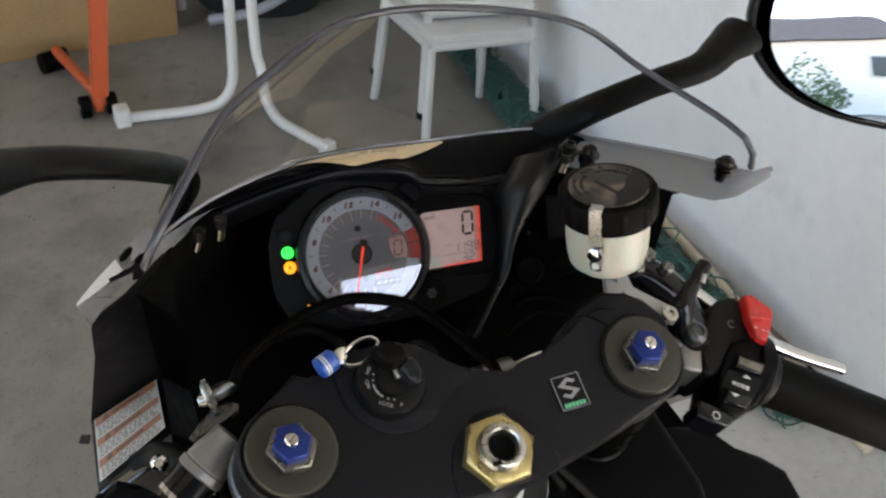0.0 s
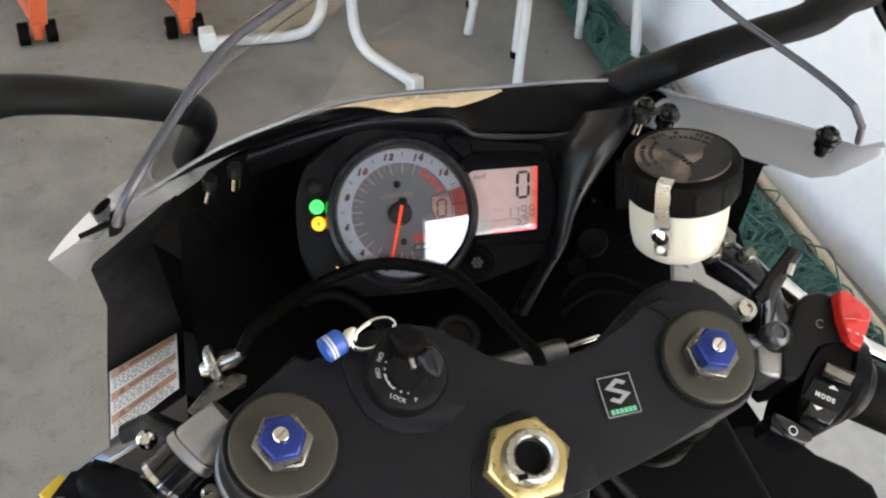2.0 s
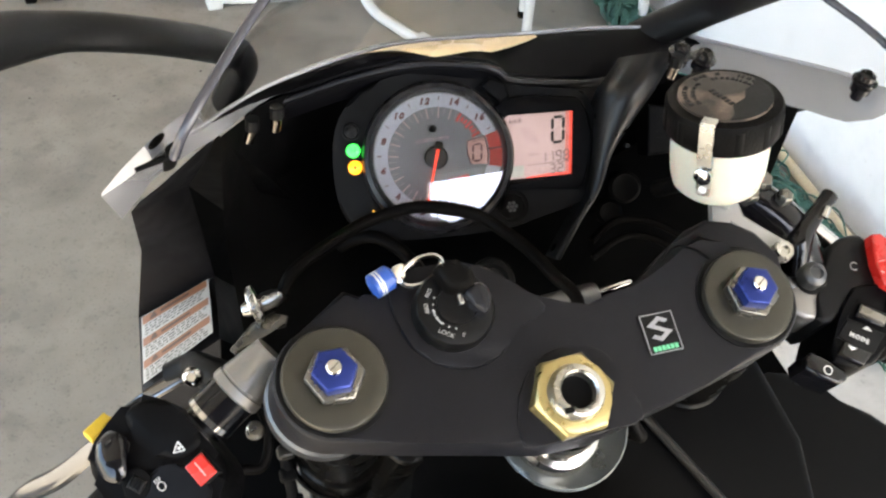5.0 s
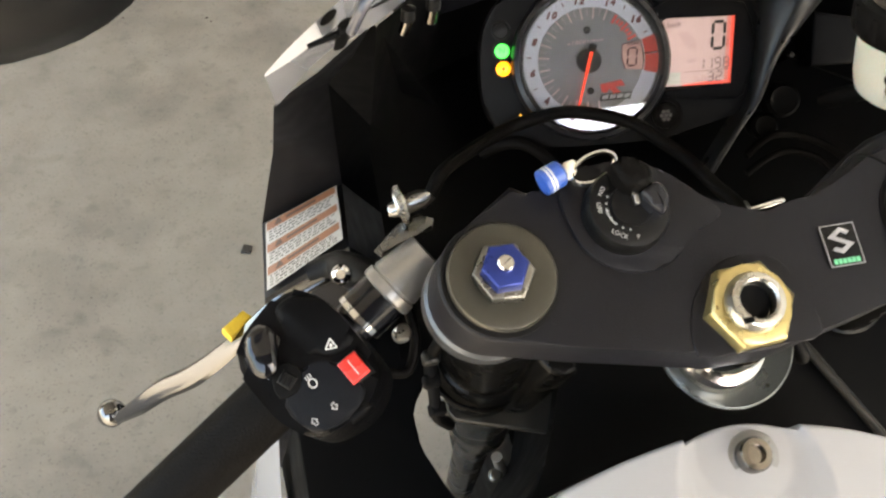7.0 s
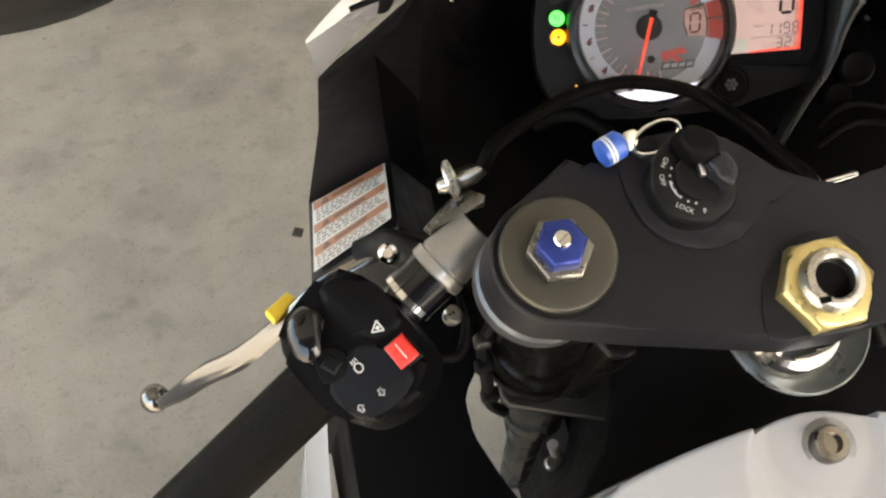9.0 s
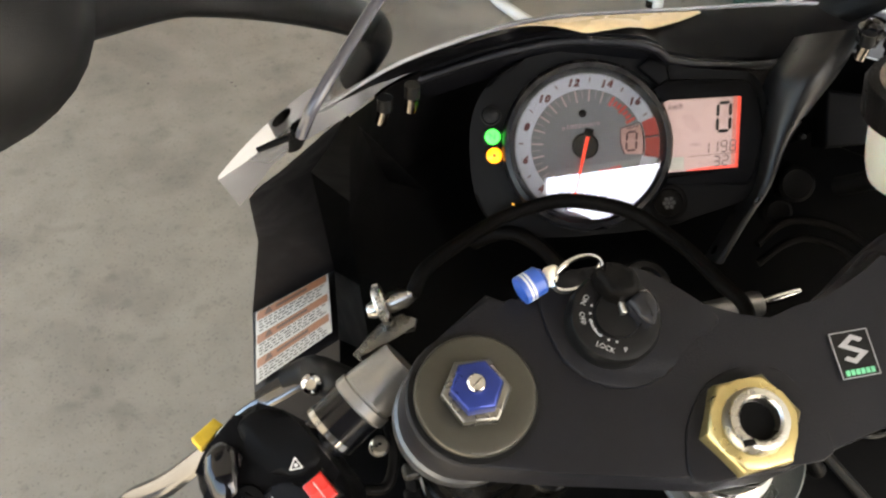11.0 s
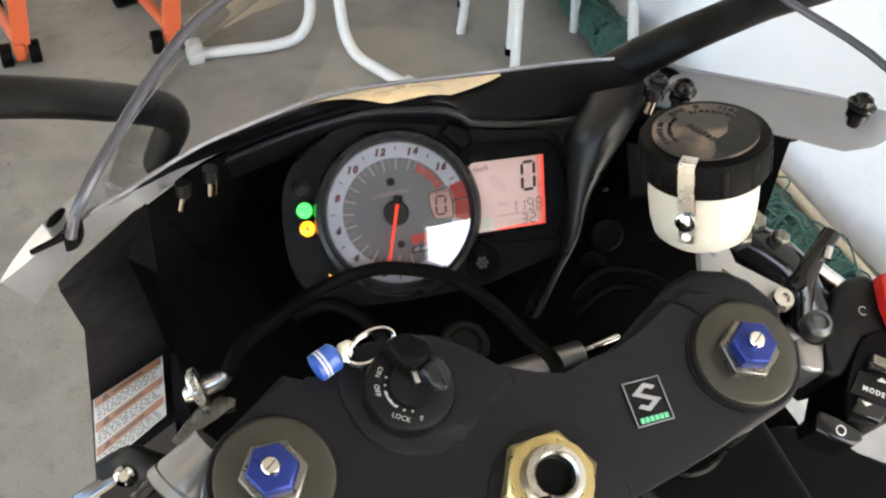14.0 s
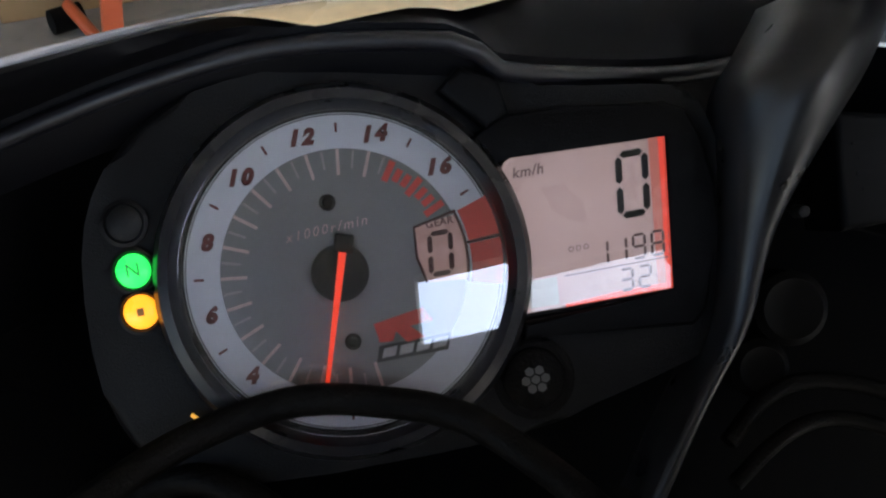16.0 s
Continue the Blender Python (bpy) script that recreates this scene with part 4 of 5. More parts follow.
RM = along((115, 54.5, -11), Vector((115, 54.5, -11)) + RA, (1, 0, 0)) @ Matrix.Scale(1.06, 4)
part("brake_reservoir", lathe(B(), [(12, 10), (17, 11.5), (20.8, 15), (22.2, 21), (22.9, 30), (23.2, 47)], 48, KC @ RM), M_RES, bike, "milky brake fluid reservoir")
part("reservoir_cap", lathe(B(), [(26.2, 44.5), (27, 46), (27, 58), (26, 60), (0, 61)], 48, KC @ RM), M_RUBBER, bike, "black screw cap")


def mirror_arm(pts, rs):
    return part("mirror_arm", tube(B(), spline(pts, 8), rs, 18, KC, 0.7), M_BLACK, bike, "matt black mirror stem")
mirror_arm([(-108, 190, -86), (-103, 193, -70), (-98, 195, -52), (-110, 194, -35), (-150, 181, 6), (-190, 176, 26), (-225, 158, 52), (-250, 146, 70)], [10.5, 10.5, 10.5, 10, 9.5, 10, 14, 24])
mirror_arm([(158, 206, -104), (170, 201, -84), (190, 196, -58), (226, 193, -34), (259, 191, -19), (280, 200, -15), (292, 205, -14), (300, 208, -14)], [12, 13.5, 12, 11, 12, 14, 17, 18])

# ---- mirrors ----
def oval(c, ax, ay, nrm, a, bb, n=40, power=2.3):
    ax, ay = Vector(ax), Vector(ay)
    out = []
    for k in range(n):
        t = 2 * math.pi * k / n
        cx, sy = math.cos(t), math.sin(t)
        out.append(Vector(c) + ax * (a * math.copysign(abs(cx) ** (2 / power), cx)) + ay * (bb * math.copysign(abs(sy) ** (2 / power), sy)))
    return out
def mirror_head(c, nrm, up, a, bb, label):
    """A mirror: a bowl-shaped housing, a rim and the glass, which looks along nrm."""
    c, z = Vector(c), Vector(nrm).normalized()
    x = Vector(up).cross(z).normalized()
    y = z.cross(x)
    rows = []
    for d, f in ((-0.052, 0.25), (-0.046, 0.55), (-0.03, 0.82), (-0.012, 0.96), (0.004, 1.0), (0.007, 0.985), (0.006, 0.955), (0.001, 0.945)):
        rows.append(oval(c + z * d, x, y, z, a * f, bb * f))
    t = B()
    loft(t, rows, close=True)
    t.faces.new([v for v in t.verts[:40]][::-1])
    head = part("mirror_housing", t, M_BLACK, bike, label)
    g = B()
    rows = [oval(c + x * 0.007 + z * (0.0065 - 0.0045 * f * f), x, y, z, a * 0.9 * f, bb * 0.93 * f) for f in (0.02, 0.2, 0.4, 0.6, 0.8, 1.0)]
    loft(g, rows, close=True)
    g.verts.ensure_lookup_table()
    g.faces.new(g.verts[:40])
    gl = part("mirror_glass", g, M_MIRROR, head, "silvered glass")
    return head
def W(x, y, z):
    return KC @ Vector((x, y, z))
RC = W(402, 180, 6)
EYE0 = Vector((-0.226, -0.387, 1.275))
mirror_head(RC, (-(RC - EYE0).normalized() + Vector((0.16, -0.97, 0.20)).normalized()), (0.25, 0, 1), 0.106, 0.069, "black mirror housing")
mirror_head(W(-308, 142, 84), (0.1, 0.75, -0.65), (0, 0, 1), 0.090, 0.056, "black folded mirror housing")

# ---- inner cowl and frame ----
XS = [-118, -95, -60, -20, 20, 60, 100, 140, 180, 215, 235]
def pan(y, z, lift, lo=-118, hi=235):
    return [(min(max(x, lo), hi), y, z + lift * (abs(x - 58) / 176) ** 3) for x in XS]
def under_edge(dy, dz):
    """A row that hangs from the lower edge of the white fairing."""
    rim = [p for p in LO if -130 < p[0] < 205]
    return [(x, float(np.interp(x, [p[0] for p in rim], [p[1] for p in rim])) + dy, float(np.interp(x, [p[0] for p in rim], [p[2] for p in rim])) + dz) for x in np.linspace(-121, 201, len(XS))]
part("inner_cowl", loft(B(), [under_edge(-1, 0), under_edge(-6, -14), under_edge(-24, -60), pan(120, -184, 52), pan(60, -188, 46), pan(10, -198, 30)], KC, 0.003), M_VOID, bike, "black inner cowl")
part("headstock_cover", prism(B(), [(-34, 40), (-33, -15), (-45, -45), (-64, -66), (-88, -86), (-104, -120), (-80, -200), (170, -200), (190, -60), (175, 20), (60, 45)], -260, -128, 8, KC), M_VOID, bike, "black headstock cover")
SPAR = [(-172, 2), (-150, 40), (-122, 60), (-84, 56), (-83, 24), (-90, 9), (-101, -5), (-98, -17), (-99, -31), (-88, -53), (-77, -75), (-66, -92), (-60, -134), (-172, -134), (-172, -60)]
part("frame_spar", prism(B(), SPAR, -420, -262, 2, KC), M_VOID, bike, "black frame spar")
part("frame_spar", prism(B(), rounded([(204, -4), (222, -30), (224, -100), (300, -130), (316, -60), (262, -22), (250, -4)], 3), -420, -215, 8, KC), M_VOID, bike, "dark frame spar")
part("lower_fairing", loft(B(), [[(-176, 20, -335), (-180, -20, -352), (-184, -70, -372), (-186, -200, -430), (-180, -420, -520)], [(-187, 14, -375), (-192, -26, -392), (-197, -72, -414), (-200, -202, -470), (-192, -422, -560)],
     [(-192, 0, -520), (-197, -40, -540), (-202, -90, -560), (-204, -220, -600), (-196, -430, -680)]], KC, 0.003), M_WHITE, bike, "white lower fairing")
part("lower_fairing", loft(B(), [[(255, 30, -240), (290, -40, -262), (312, -90, -290), (320, -220, -340)], [(262, 20, -420), (300, -60, -440), (320, -110, -470), (330, -240, -520)]], KC, 0.003), M_INNER, bike, "dark lower fairing")
# lower fork clamp, wiring guides, steering damper, hoses
lc = part("lower_fork_clamp", prism(B(), [(-96, 16), (-97, -22), (-94, -27.5), (-43, -44.5), (-37, -42), (60, -44), (122, -32), (152, -26), (156, 8), (130, 26), (-70, 26)], -178, -173, 1.2, KC), M_LOWER, bike, "dark cast lower fork clamp")
part("clamp_web", prism(B(), rounded([(-76, 4), (-68, -24), (-58, -30), (-50, -26), (-52, 8)], 3), -174, -78, 3, KC), M_FORK, lc, "cast web beside the fork leg")
part("clamp_boss", prism(B(), rect(10, 7), -172, -166, 1.5, KC @ mv(-36, -39, 0, -18)), M_LOWER, lc)
for c in (CL, CR):
    part("fork_lower", lathe(B(), [(17, -172), (20, -240), (21, -300), (21, -326), (19.5, -336), (14, -342), (13, -640)], 32, KC @ mv(c[0] + 9, c[1]) @ LEAN), M_FORK, bike, "black lower fork leg")
part("wiring_guide", tube(B(), spline([(-108, 4, -70), (-113, -3, -112), (-114, -12, -120), (-113, -20, -126), (-112, -30, -134), (-103, -33, -150)], 5), 3.2, 12, KC), M_VOID, bike, "black wiring guide")
for q, w in (((-114, -4, -111), M_LOWER), ((-114, -14, -121), M_VOID), ((-112, -27, -131), M_VOID)):
    part("guide_clip", box(B(), q, (9, 7.5, 8), 2, KC), w, bike)
part("cable_loop", tube(B(), spline([(-102 + 23 + 27 * math.cos(radians(a)), -1 + 27 * math.sin(radians(a)), -152 - 0.06 * abs(a - 250)) for a in range(165, 336, 15)], 4), 1.8, 10, KC), M_RUBBER, bike, "thin black cable looped round the fork leg")
part("brake_pipe", tube(B(), [(-61, -45, -230), (-39, -68, -300)], 3.4, 14, KC), M_ALU, bike, "pale metal brake pipe")
part("pipe_screw", lathe(B(), [(4.2, 0), (4.2, 4), (3, 5), (0, 5)], 18, KC @ mv(-61, -54, -246)), M_NUT, bike)
part("frame_tube", tube(B(), [(88, -18, -122), (140, -118, -122)], 2.8, 14, KC), M_LOWER, bike, "dark grey straight pipe beside the tank")
part("hose", tube(B(), spline([(54, -34, -60), (60, -43, -68), (66, -42, -80), (64, -34, -96)], 5), 4, 12, KC), M_RUBBER, bike, "short black hose under the clamp")
dmp = part("steering_damper", tube(B(), [(50, 54.8, -148), (95, 56.8, -145.2), (98, 57, -145)], [7.6, 7.6, 6.6], 24, KC), M_ALU, bike, "bare metal steering damper")
part("damper_rod", tube(B(), [(96, 57, -145), (119, 60, -143), (121.5, 60.4, -142.8)], [2.9, 2.9, 2.2], 16, KC), M_CHROME, dmp, "bright rod")
part("cover_plug", lathe(B(), [(12, -150), (13.5, -128), (13.5, -121), (12.5, -119.6), (9, -119.6), (8, -122), (0, -122)], 32, KC @ mv(27, 71)), M_BLACK, bike)
part("hose", tube(B(), spline([(-50, 118, -150), (-40, 116, -136), (-30, 111, -130), (-18, 99, -130), (-9, 79, -132), (-4, 50, -150)], 6), 4, 12, KC), M_RUBBER, bike, "thin black hose")
part("hose", tube(B(), spline([(96, 84, -124), (110, 92, -121), (124, 92.5, -120), (142, 85, -120), (156, 72, -121), (163, 57, -126)], 5), 2.4, 10, KC), M_RUBBER, bike, "thin black hose under the reservoir")
part("hose", tube(B(), spline([(94, 74, -126), (110, 81, -122), (124, 82, -121), (139, 75, -121), (149, 63, -124)], 5), 2.2, 10, KC), M_RUBBER, bike, "thin black hose under the reservoir")
# duct and relay beside the dials
dl = even([(118, 46, 4), (107, 34, 10), (101, 28, 12), (98, 22, 12), (96, 10, 11), (93, -8, 9), (87, -30, 7), (75, -48, 6), (62, -67, 5)], 33)
dr = even([(146, 46, 6), (135, 32, 11), (128, 23, 12), (118, 12, 12), (106, -3, 10), (100, -13, 9), (93, -30, 7), (81, -46, 6), (66, -68, 5)], 33)
rows = [[p + Vector((-2, 0, -20)) for p in dl]] + [[a.lerp(c, t) + Vector((0, 0, 0.42 * (a - c).length * math.sin(math.pi * t) ** 0.8)) for a, c in zip(dl, dr)] for t in (0, 0.12, 0.3, 0.5, 0.7, 0.88, 1.0)] + [[p + Vector((3, -1, -24)) for p in dr]]
part("air_duct", loft(B(), rows, KG, 0.001), mat("smooth_dark_plastic", (0.006, 0.006, 0.0066), 0.34, Specular_IOR_Level=0.28), bike, "smooth black air duct", 80)
rel = part("relay_box", prism(B(), [(131, 17), (158, 11), (154, -14), (128, -14)], -40, -14, 2, KG), M_VOID, bike, "black relay box")
for i in range(4):
    part("relay_line", box(B(), (142, 8 - i * 4, -13.8), (16 - 2 * (i % 2), 0.9, 0.3), 0, KG), M_VOID, rel)
for x, y, r in ((114, -32, 10), (103, -46, 8)):
    part("cable_plug", lathe(B(), [(r, -36), (r, -22), (r - 2, -20), (r - 4, -21), (0, -21)], 28, KG @ mv(x, y)), M_VOID, bike)
part("panel_screw", lathe(B(), [(1.7, -4), (1.4, 1.2), (0, 1.6)], 16, KG @ mv(113, -6)), M_BLACK, bike)
part("gauge_ear", prism(B(), [(30, 38), (40, 27), (46, 30), (45, 38), (36, 43)], -6, 4, 2, KG), M_SATIN, bike)
part("light_slip", tube(B(), [(-40.5, -26.5, 0), (-37.5, -29.5, 0)], 0.5, 6, KG), glow("amber_glow", (1.0, 0.5, 0.08), 0.1), gauge)

# ---- left hand controls ----
part("lever_perch", tube(B(), spline([(-136, 30, -84), (-146, 42, -96), (-152, 50, -108), (-164, 50, -116)], 5), [10, 9, 8, 7], 16, KC), M_BLACK, bike, "black lever perch")
part("perch_bolt", lathe(B(), [(4.9, -6), (4.9, 0), (4.2, 1.5), (2.6, 2.4), (2.2, 1.0), (0, 1.0)], 20, KC @ pose(-156, 36, -76, 10, -15, 0)), M_CHROME, bike)
part("perch_clamp", tube(B(), [lb(26), lb(40)], 13.2, 24, KC), M_GLOSSB, bike)
part("perch_pinch_bolt", lathe(B(), [(4.6, 0), (4.6, 5), (3.4, 6.4), (0, 6.4)], 18, KC @ mv(-129, 7, -98)), M_STEEL, bike)
adj = part("cable_adjuster", tube(B(), [(-116, 75, -102), (-115.2, 75.1, -101.7), (-112.8, 75.3, -101), (-112, 75.4, -100.8)], [9.4, 10.4, 10.4, 9.4], 36, KC), M_STEEL, bike, "knurled cable adjuster wheel")
part("adjuster_barrel", tube(B(), [(-121, 74, -104), (-119, 74, -103.5), (-112, 75.2, -101), (-104, 75.8, -97), (-99, 76.2, -93)], [3, 4, 5, 5, 3], 16, KC), M_STEEL, adj)
AX = (Vector((-112, 75.4, -100.8)) - Vector((-116, 75, -102))).normalized()
AU = AX.cross(Vector((0, 0, 1))).normalized()
AV = AX.cross(AU)
kn = B()
for k in range(30):
    c = Vector((-114, 75.2, -101.4)) + (AU * math.cos(k * math.pi / 15) + AV * math.sin(k * math.pi / 15)) * 10.3
    tube(kn, [c - AX * 1.4, c + AX * 1.4], 0.55, 6, KC)
part("knurling", kn, M_STEEL, adj)
part("adjuster_bracket", prism(B(), [(-117, 68), (-104, 72), (-97, 68), (-99, 63), (-108, 62), (-128, 52), (-131, 56)], -112, -108, 1.5, KC), M_DISC, bike, "bright pressed bracket")
part("lever_flag", prism(B(), [(-212, 36), (-200, 44), (-196, 40), (-208, 30)], -150, -140, 1, KC), mat("yellow_plastic", (0.65, 0.42, 0.03), 0.5), bike, "yellow tag")
# lower switch wiring
part("switch_wire", tube(B(), spline([(-140, -10, -100), (-128, -10, -104), (-122, 4, -100), (-124, 18, -92)], 5), 2.6, 10, KC), M_RUBBER, bike)

# ---- ignition lock and key ----
LK = KC @ mv(-42, 20)
lock = part("ignition_lock", lathe(B(), [(18.8, 0), (18.8, 9), (17.8, 11), (15.6, 11.8), (9.4, 11.8), (9.0, 13.5), (0, 13.5)], 48, LK), M_BLACK, bike, "black ignition lock")
b = B()
for txt, a in (("ON", 142), ("OFF", 174), ("LOCK", 236), ("P", 270)):
    words(b, txt, 2.9, LK @ mv(*polar(14.0, a), 11.8, a + 90), 0, 0.06)
for k in range(7):
    lathe(b, [(0.5, 11.7), (0.5, 12), (0, 12)], 8, LK @ mv(*polar(10.6, 147 + 18 * k)))
part("lock_lettering", b, M_WORN, lock)
tube_arc = [(*polar(11, a), 12) for a in range(178, 222, 6)]
part("lock_arrow", tube(B(), tube_arc, 0.38, 6, LK), M_WORN, lock)
part("lock_boss", prism(B(), rounded([(-66, 41), (-68, 26), (-64, 8), (-50, -4.5), (-34, -6.8), (-22, -2.6), (-13, 6.5), (-2, 10.5), (4, 15), (-2, 22), (-9, 29), (-19, 38.5), (-34, 44), (-52, 44.5)], 3), -1, 1.8, 1.2, KC), M_CLAMP, clamp)
part("pinch_slot", tube(B(), spline([(70, 27, 0.1), (80, 32.5, 0.1), (89, 29, 0.1), (97, 21, 0.1)], 5), 0.7, 6, KC), M_VOID, clamp)
part("nut_boss", prism(B(), rounded([(-25, -47), (-23.5, -30), (-16, -17), (-3, -7.5), (12, -6.5), (24, -11), (30.5, -24), (34.5, -46), (14, -48), (-8, -48)], 3), -1, 0.9, 0.6, KC), M_CLAMP, clamp)
key = thing("ignition_key", W(-38, 24, 20), "black-headed key standing in the ignition lock", "key")
part("key_blade", box(B(), (-40, 24, 13.5), (2.2, 9, 6), 0.4, KC), M_STEEL, key)
part("key_head", prism(B(), rounded([(-49, 37), (-42, 38), (-34, 35), (-33, 28), (-38, 24), (-46, 27)], 3), 13.6, 24, 3.6, KC), M_RUBBER, key, "soft black key head")
part("key_cover", prism(B(), rounded([(-39, 23), (-31, 27), (-27, 21), (-30, 13), (-34, 13.5)], 3), 11.9, 22, 3, KC), mat("smoky_clear_plastic", (0.012, 0.012, 0.014), 0.2, Specular_IOR_Level=0.22), key, "smoky plastic cap")
kr = thing("key_ring", W(-63, 41, 7), "steel split ring with a blue banded fob hanging on the key", "key ring")
def ringpts(lift):
    return [Vector((-52.5, 40.5, 8 + lift)) + Vector((10, 1.2, 1.0)) * math.cos(t) + Vector((1.4, 5.6, 2.6)) * math.sin(t) for t in (2 * math.pi * k / 36 for k in range(36))]
part("split_ring", ring_tube(B(), ringpts(0), 0.9, 8, KC), M_CHROME, kr)
part("split_ring_turn", ring_tube(B(), ringpts(1.6), 0.9, 8, KC), M_CHROME, kr)
FOB0, FOB1 = Vector((-76.5, 37.5, 6.5)), Vector((-66, 41.5, 7.5))
part("fob", tube(B(), [FOB0, FOB0.lerp(FOB1, 0.05), FOB0.lerp(FOB1, 0.85), FOB1], [4.6, 5.9, 5.9, 4], 28, KC), M_BLUEFOB, kr, "blue plastic fob")
for t in (0.22, 0.36):
    part("fob_band", tube(B(), [FOB0.lerp(FOB1, t), FOB0.lerp(FOB1, t + 0.08)], 6.0, 28, KC), M_PRINT, kr, "white band")
b = B()
for q, r in (((-63, 42, 7.5), (3.4, 3.8, 3.2)), ((-61.5, 43.5, 8), (2.6, 2.4, 2.6)), ((-64, 39.5, 7.5), (2.6, 2.2, 2.4))):
    blob(b, q, r, KC, 12, 8)
part("bead", b, M_CREAM, kr, "cream knotted cord")

# ---- right hand controls ----
b = B()
for ol in ([(119, 60), (133, 58), (133, 47), (125, 46), (113, 42)], [(133, 47), (152, 29), (141, 30), (132.5, 38), (125, 46)],
           [(152, 29), (150, 19), (140, 24), (118, 34), (122, 38), (132.5, 38), (141, 30)], [(113, 42), (125, 46), (122, 38), (118, 34)]):
    prism(b, ol, -22, -17, 0, KC)
arm = part("reservoir_bracket", b, M_BRK, bike, "bare cast bracket with a three-cornered hole")
part("bracket_leg", tube(B(), spline([(121, 62, 0), (123, 60, -9), (125, 57, -19)], 5), [6, 5.5, 5.5], 16, KC, 0.6), M_BRK, arm)
part("bracket_bolt", lathe(B(), [(5.6, 0), (5.6, 4), (4.8, 5.4), (3, 5.4), (2.6, 3.6), (0, 3.6)], 20, KC @ mv(146, 23.5, -17)), M_STEEL, arm)
part("clamp_bolt", lathe(B(), [(6.8, -6), (6.8, 0), (6, 2.0), (3.8, 3.2), (3.2, 1.8), (0, 1.8)], 28, KC @ mv(153.5, 6.2, -7)), M_COLLAR, bike, "dark chromed clamp bolt")
mc = part("brake_master_cylinder", tube(B(), spline([(138, 66, -26), (150, 56, -28), (164, 40, -32), (172, 20, -40)], 6), [11, 13, 14, 12], 20, KC), M_GLOSSB, bike, "black brake master cylinder")
for q, r in (((150, 64, -16), 6), ((140, 58, -16), 5.5), ((158, 52, -14), 4.5)):
    part("banjo_bolt", lathe(B(), [(r, -4), (r, 3), (r - 1.4, 4.6), (0, 4.8)], 12, KC @ mv(*q), 6), M_NUT, mc)
part("brake_hose", tube(B(), spline([(146, 62, -18), (136, 72, -24), (126, 80, -40), (120, 90, -70)], 5), 5, 12, KC), M_RUBBER, bike)
part("adjust_lever", tube(B(), spline([(160, 14, -32), (162, 24, -26), (164, 31, -22), (176, 41, -19), (188, 50, -17)], 5), [5.5, 6.5, 7, 7, 5.2, 4.2, 4.6], 14, KC), M_GLOSSB, bike, "black adjuster lever")
part("lever_clip", tube(B(), [(177, 37, -14), (181, 42, -13)], 2.0, 10, KC), M_CHROME, bike)
part("brake_lever", tube(B(), spline([(200, 50, -62), (235, 15, -72), (262, -6, -76), (296, -26, -79)], 6), [6, 5.5, 5, 4.5], 16, KC, 0.7), M_CHROME, bike, "polished brake lever")
part("mount_block", tube(B(), [(118, 26, -44), (150, 8, -48)], 13, 24, KC), M_ALU, bike, "bare cast clip-on stub")
# reservoir strap and cap print
RV = bpy.data.objects["brake_reservoir"]
SA = -46
b = B()
for r0, r1, z0, z1 in ((27.0, 28.2, 44, 61.5), (25.0, 27.6, 39.5, 45), (23.8, 25.4, 22, 40.5)):
    prism(b, [(z0, -3.3), (z1, -3.3), (z1, 3.3), (z0, 3.3)], r0, r1, 0, KC @ RM @ pose(0, 0, 0, 0, 0, SA) @ Matrix(((0, 0, 1, 0), (0, 1, 0, 0), (1, 0, 0, 0), (0, 0, 0, 1))))
box(b, (25.0, 0, 61.8), (5.6, 6.6, 1.3), 0.3, KC @ RM @ pose(0, 0, 0, 0, 0, SA))
strap = part("cap_strap", b, M_STEEL, RV, "bent steel cap strap")
part("strap_screw", tube(B(), [(25.2, 0, 34), (28.2, 0, 34), (29.0, 0, 34)], [4.2, 4.2, 3.0], 20, KC @ RM @ pose(0, 0, 0, 0, 0, SA)), M_CHROME, strap)
part("strap_hole", tube(B(), [(25.2, 0, 25.4), (25.8, 0, 25.4)], 2.0, 16, KC @ RM @ pose(0, 0, 0, 0, 0, SA)), M_PRINT, strap)
CAPO = bpy.data.objects["reservoir_cap"]
part("cap_disc", lathe(B(), [(21.5, 60.4), (21.5, 61.6), (20.5, 61.9), (0, 61.9)], 40, KC @ RM), speckle(M_TAN, 38, 0.46, 0.60, 0.14), CAPO, "worn tan print on the lid")
b = B()
random.seed(17)
for r0, h in ((18.4, 2.4), (14.6, 2.2)):
    a = 95
    while a < 285:
        w = random.uniform(4, 9)
        if random.random() < 0.8:
            box(b, (r0, 0, 62.0), (h * random.uniform(0.7, 1), r0 * radians(w) * 0.8, 0.3), 0, KC @ RM @ pose(0, 0, 0, 0, 0, a))
        a += w + 2
for k in range(6):
    box(b, (-6 + 2.7 * k, -3 + random.uniform(-0.4, 0.4), 62.0), (1.8, 2.6, 0.3), 0, KC @ RM @ pose(0, 0, 0, 0, 0, 12))
part("cap_lettering", b, M_BLACK, CAPO)
# black overlay over one side of the tan lid disc
part("lid_dark_part", prism(B(), arc((0, 0), 21.6, -66, 70, 16) + [(9, 14), (7, 7), (9, 0), (6, -8), (9, -15)], 61.8, 62.25, 0, KC @ RM @ mv(0, 0, 0, 42)), M_BLACK, CAPO, "black part of the lid beside the tan print")
for k in range(12):
    part("cap_rib", tube(B(), [(24.4, 0, 46.5), (24.4, 0, 57.6)], 3.2, 12, KC @ RM @ pose(0, 0, 0, 0, 0, 30 * k + 15)), M_RUBBER, CAPO)
# right inner side panel
def across(pts):
    return [Vector((62 - p.x, p.y - 8, p.z + 6)) for p in pts[1:]]
o2, i3, inw2 = across(o), across(i2), across(inward)
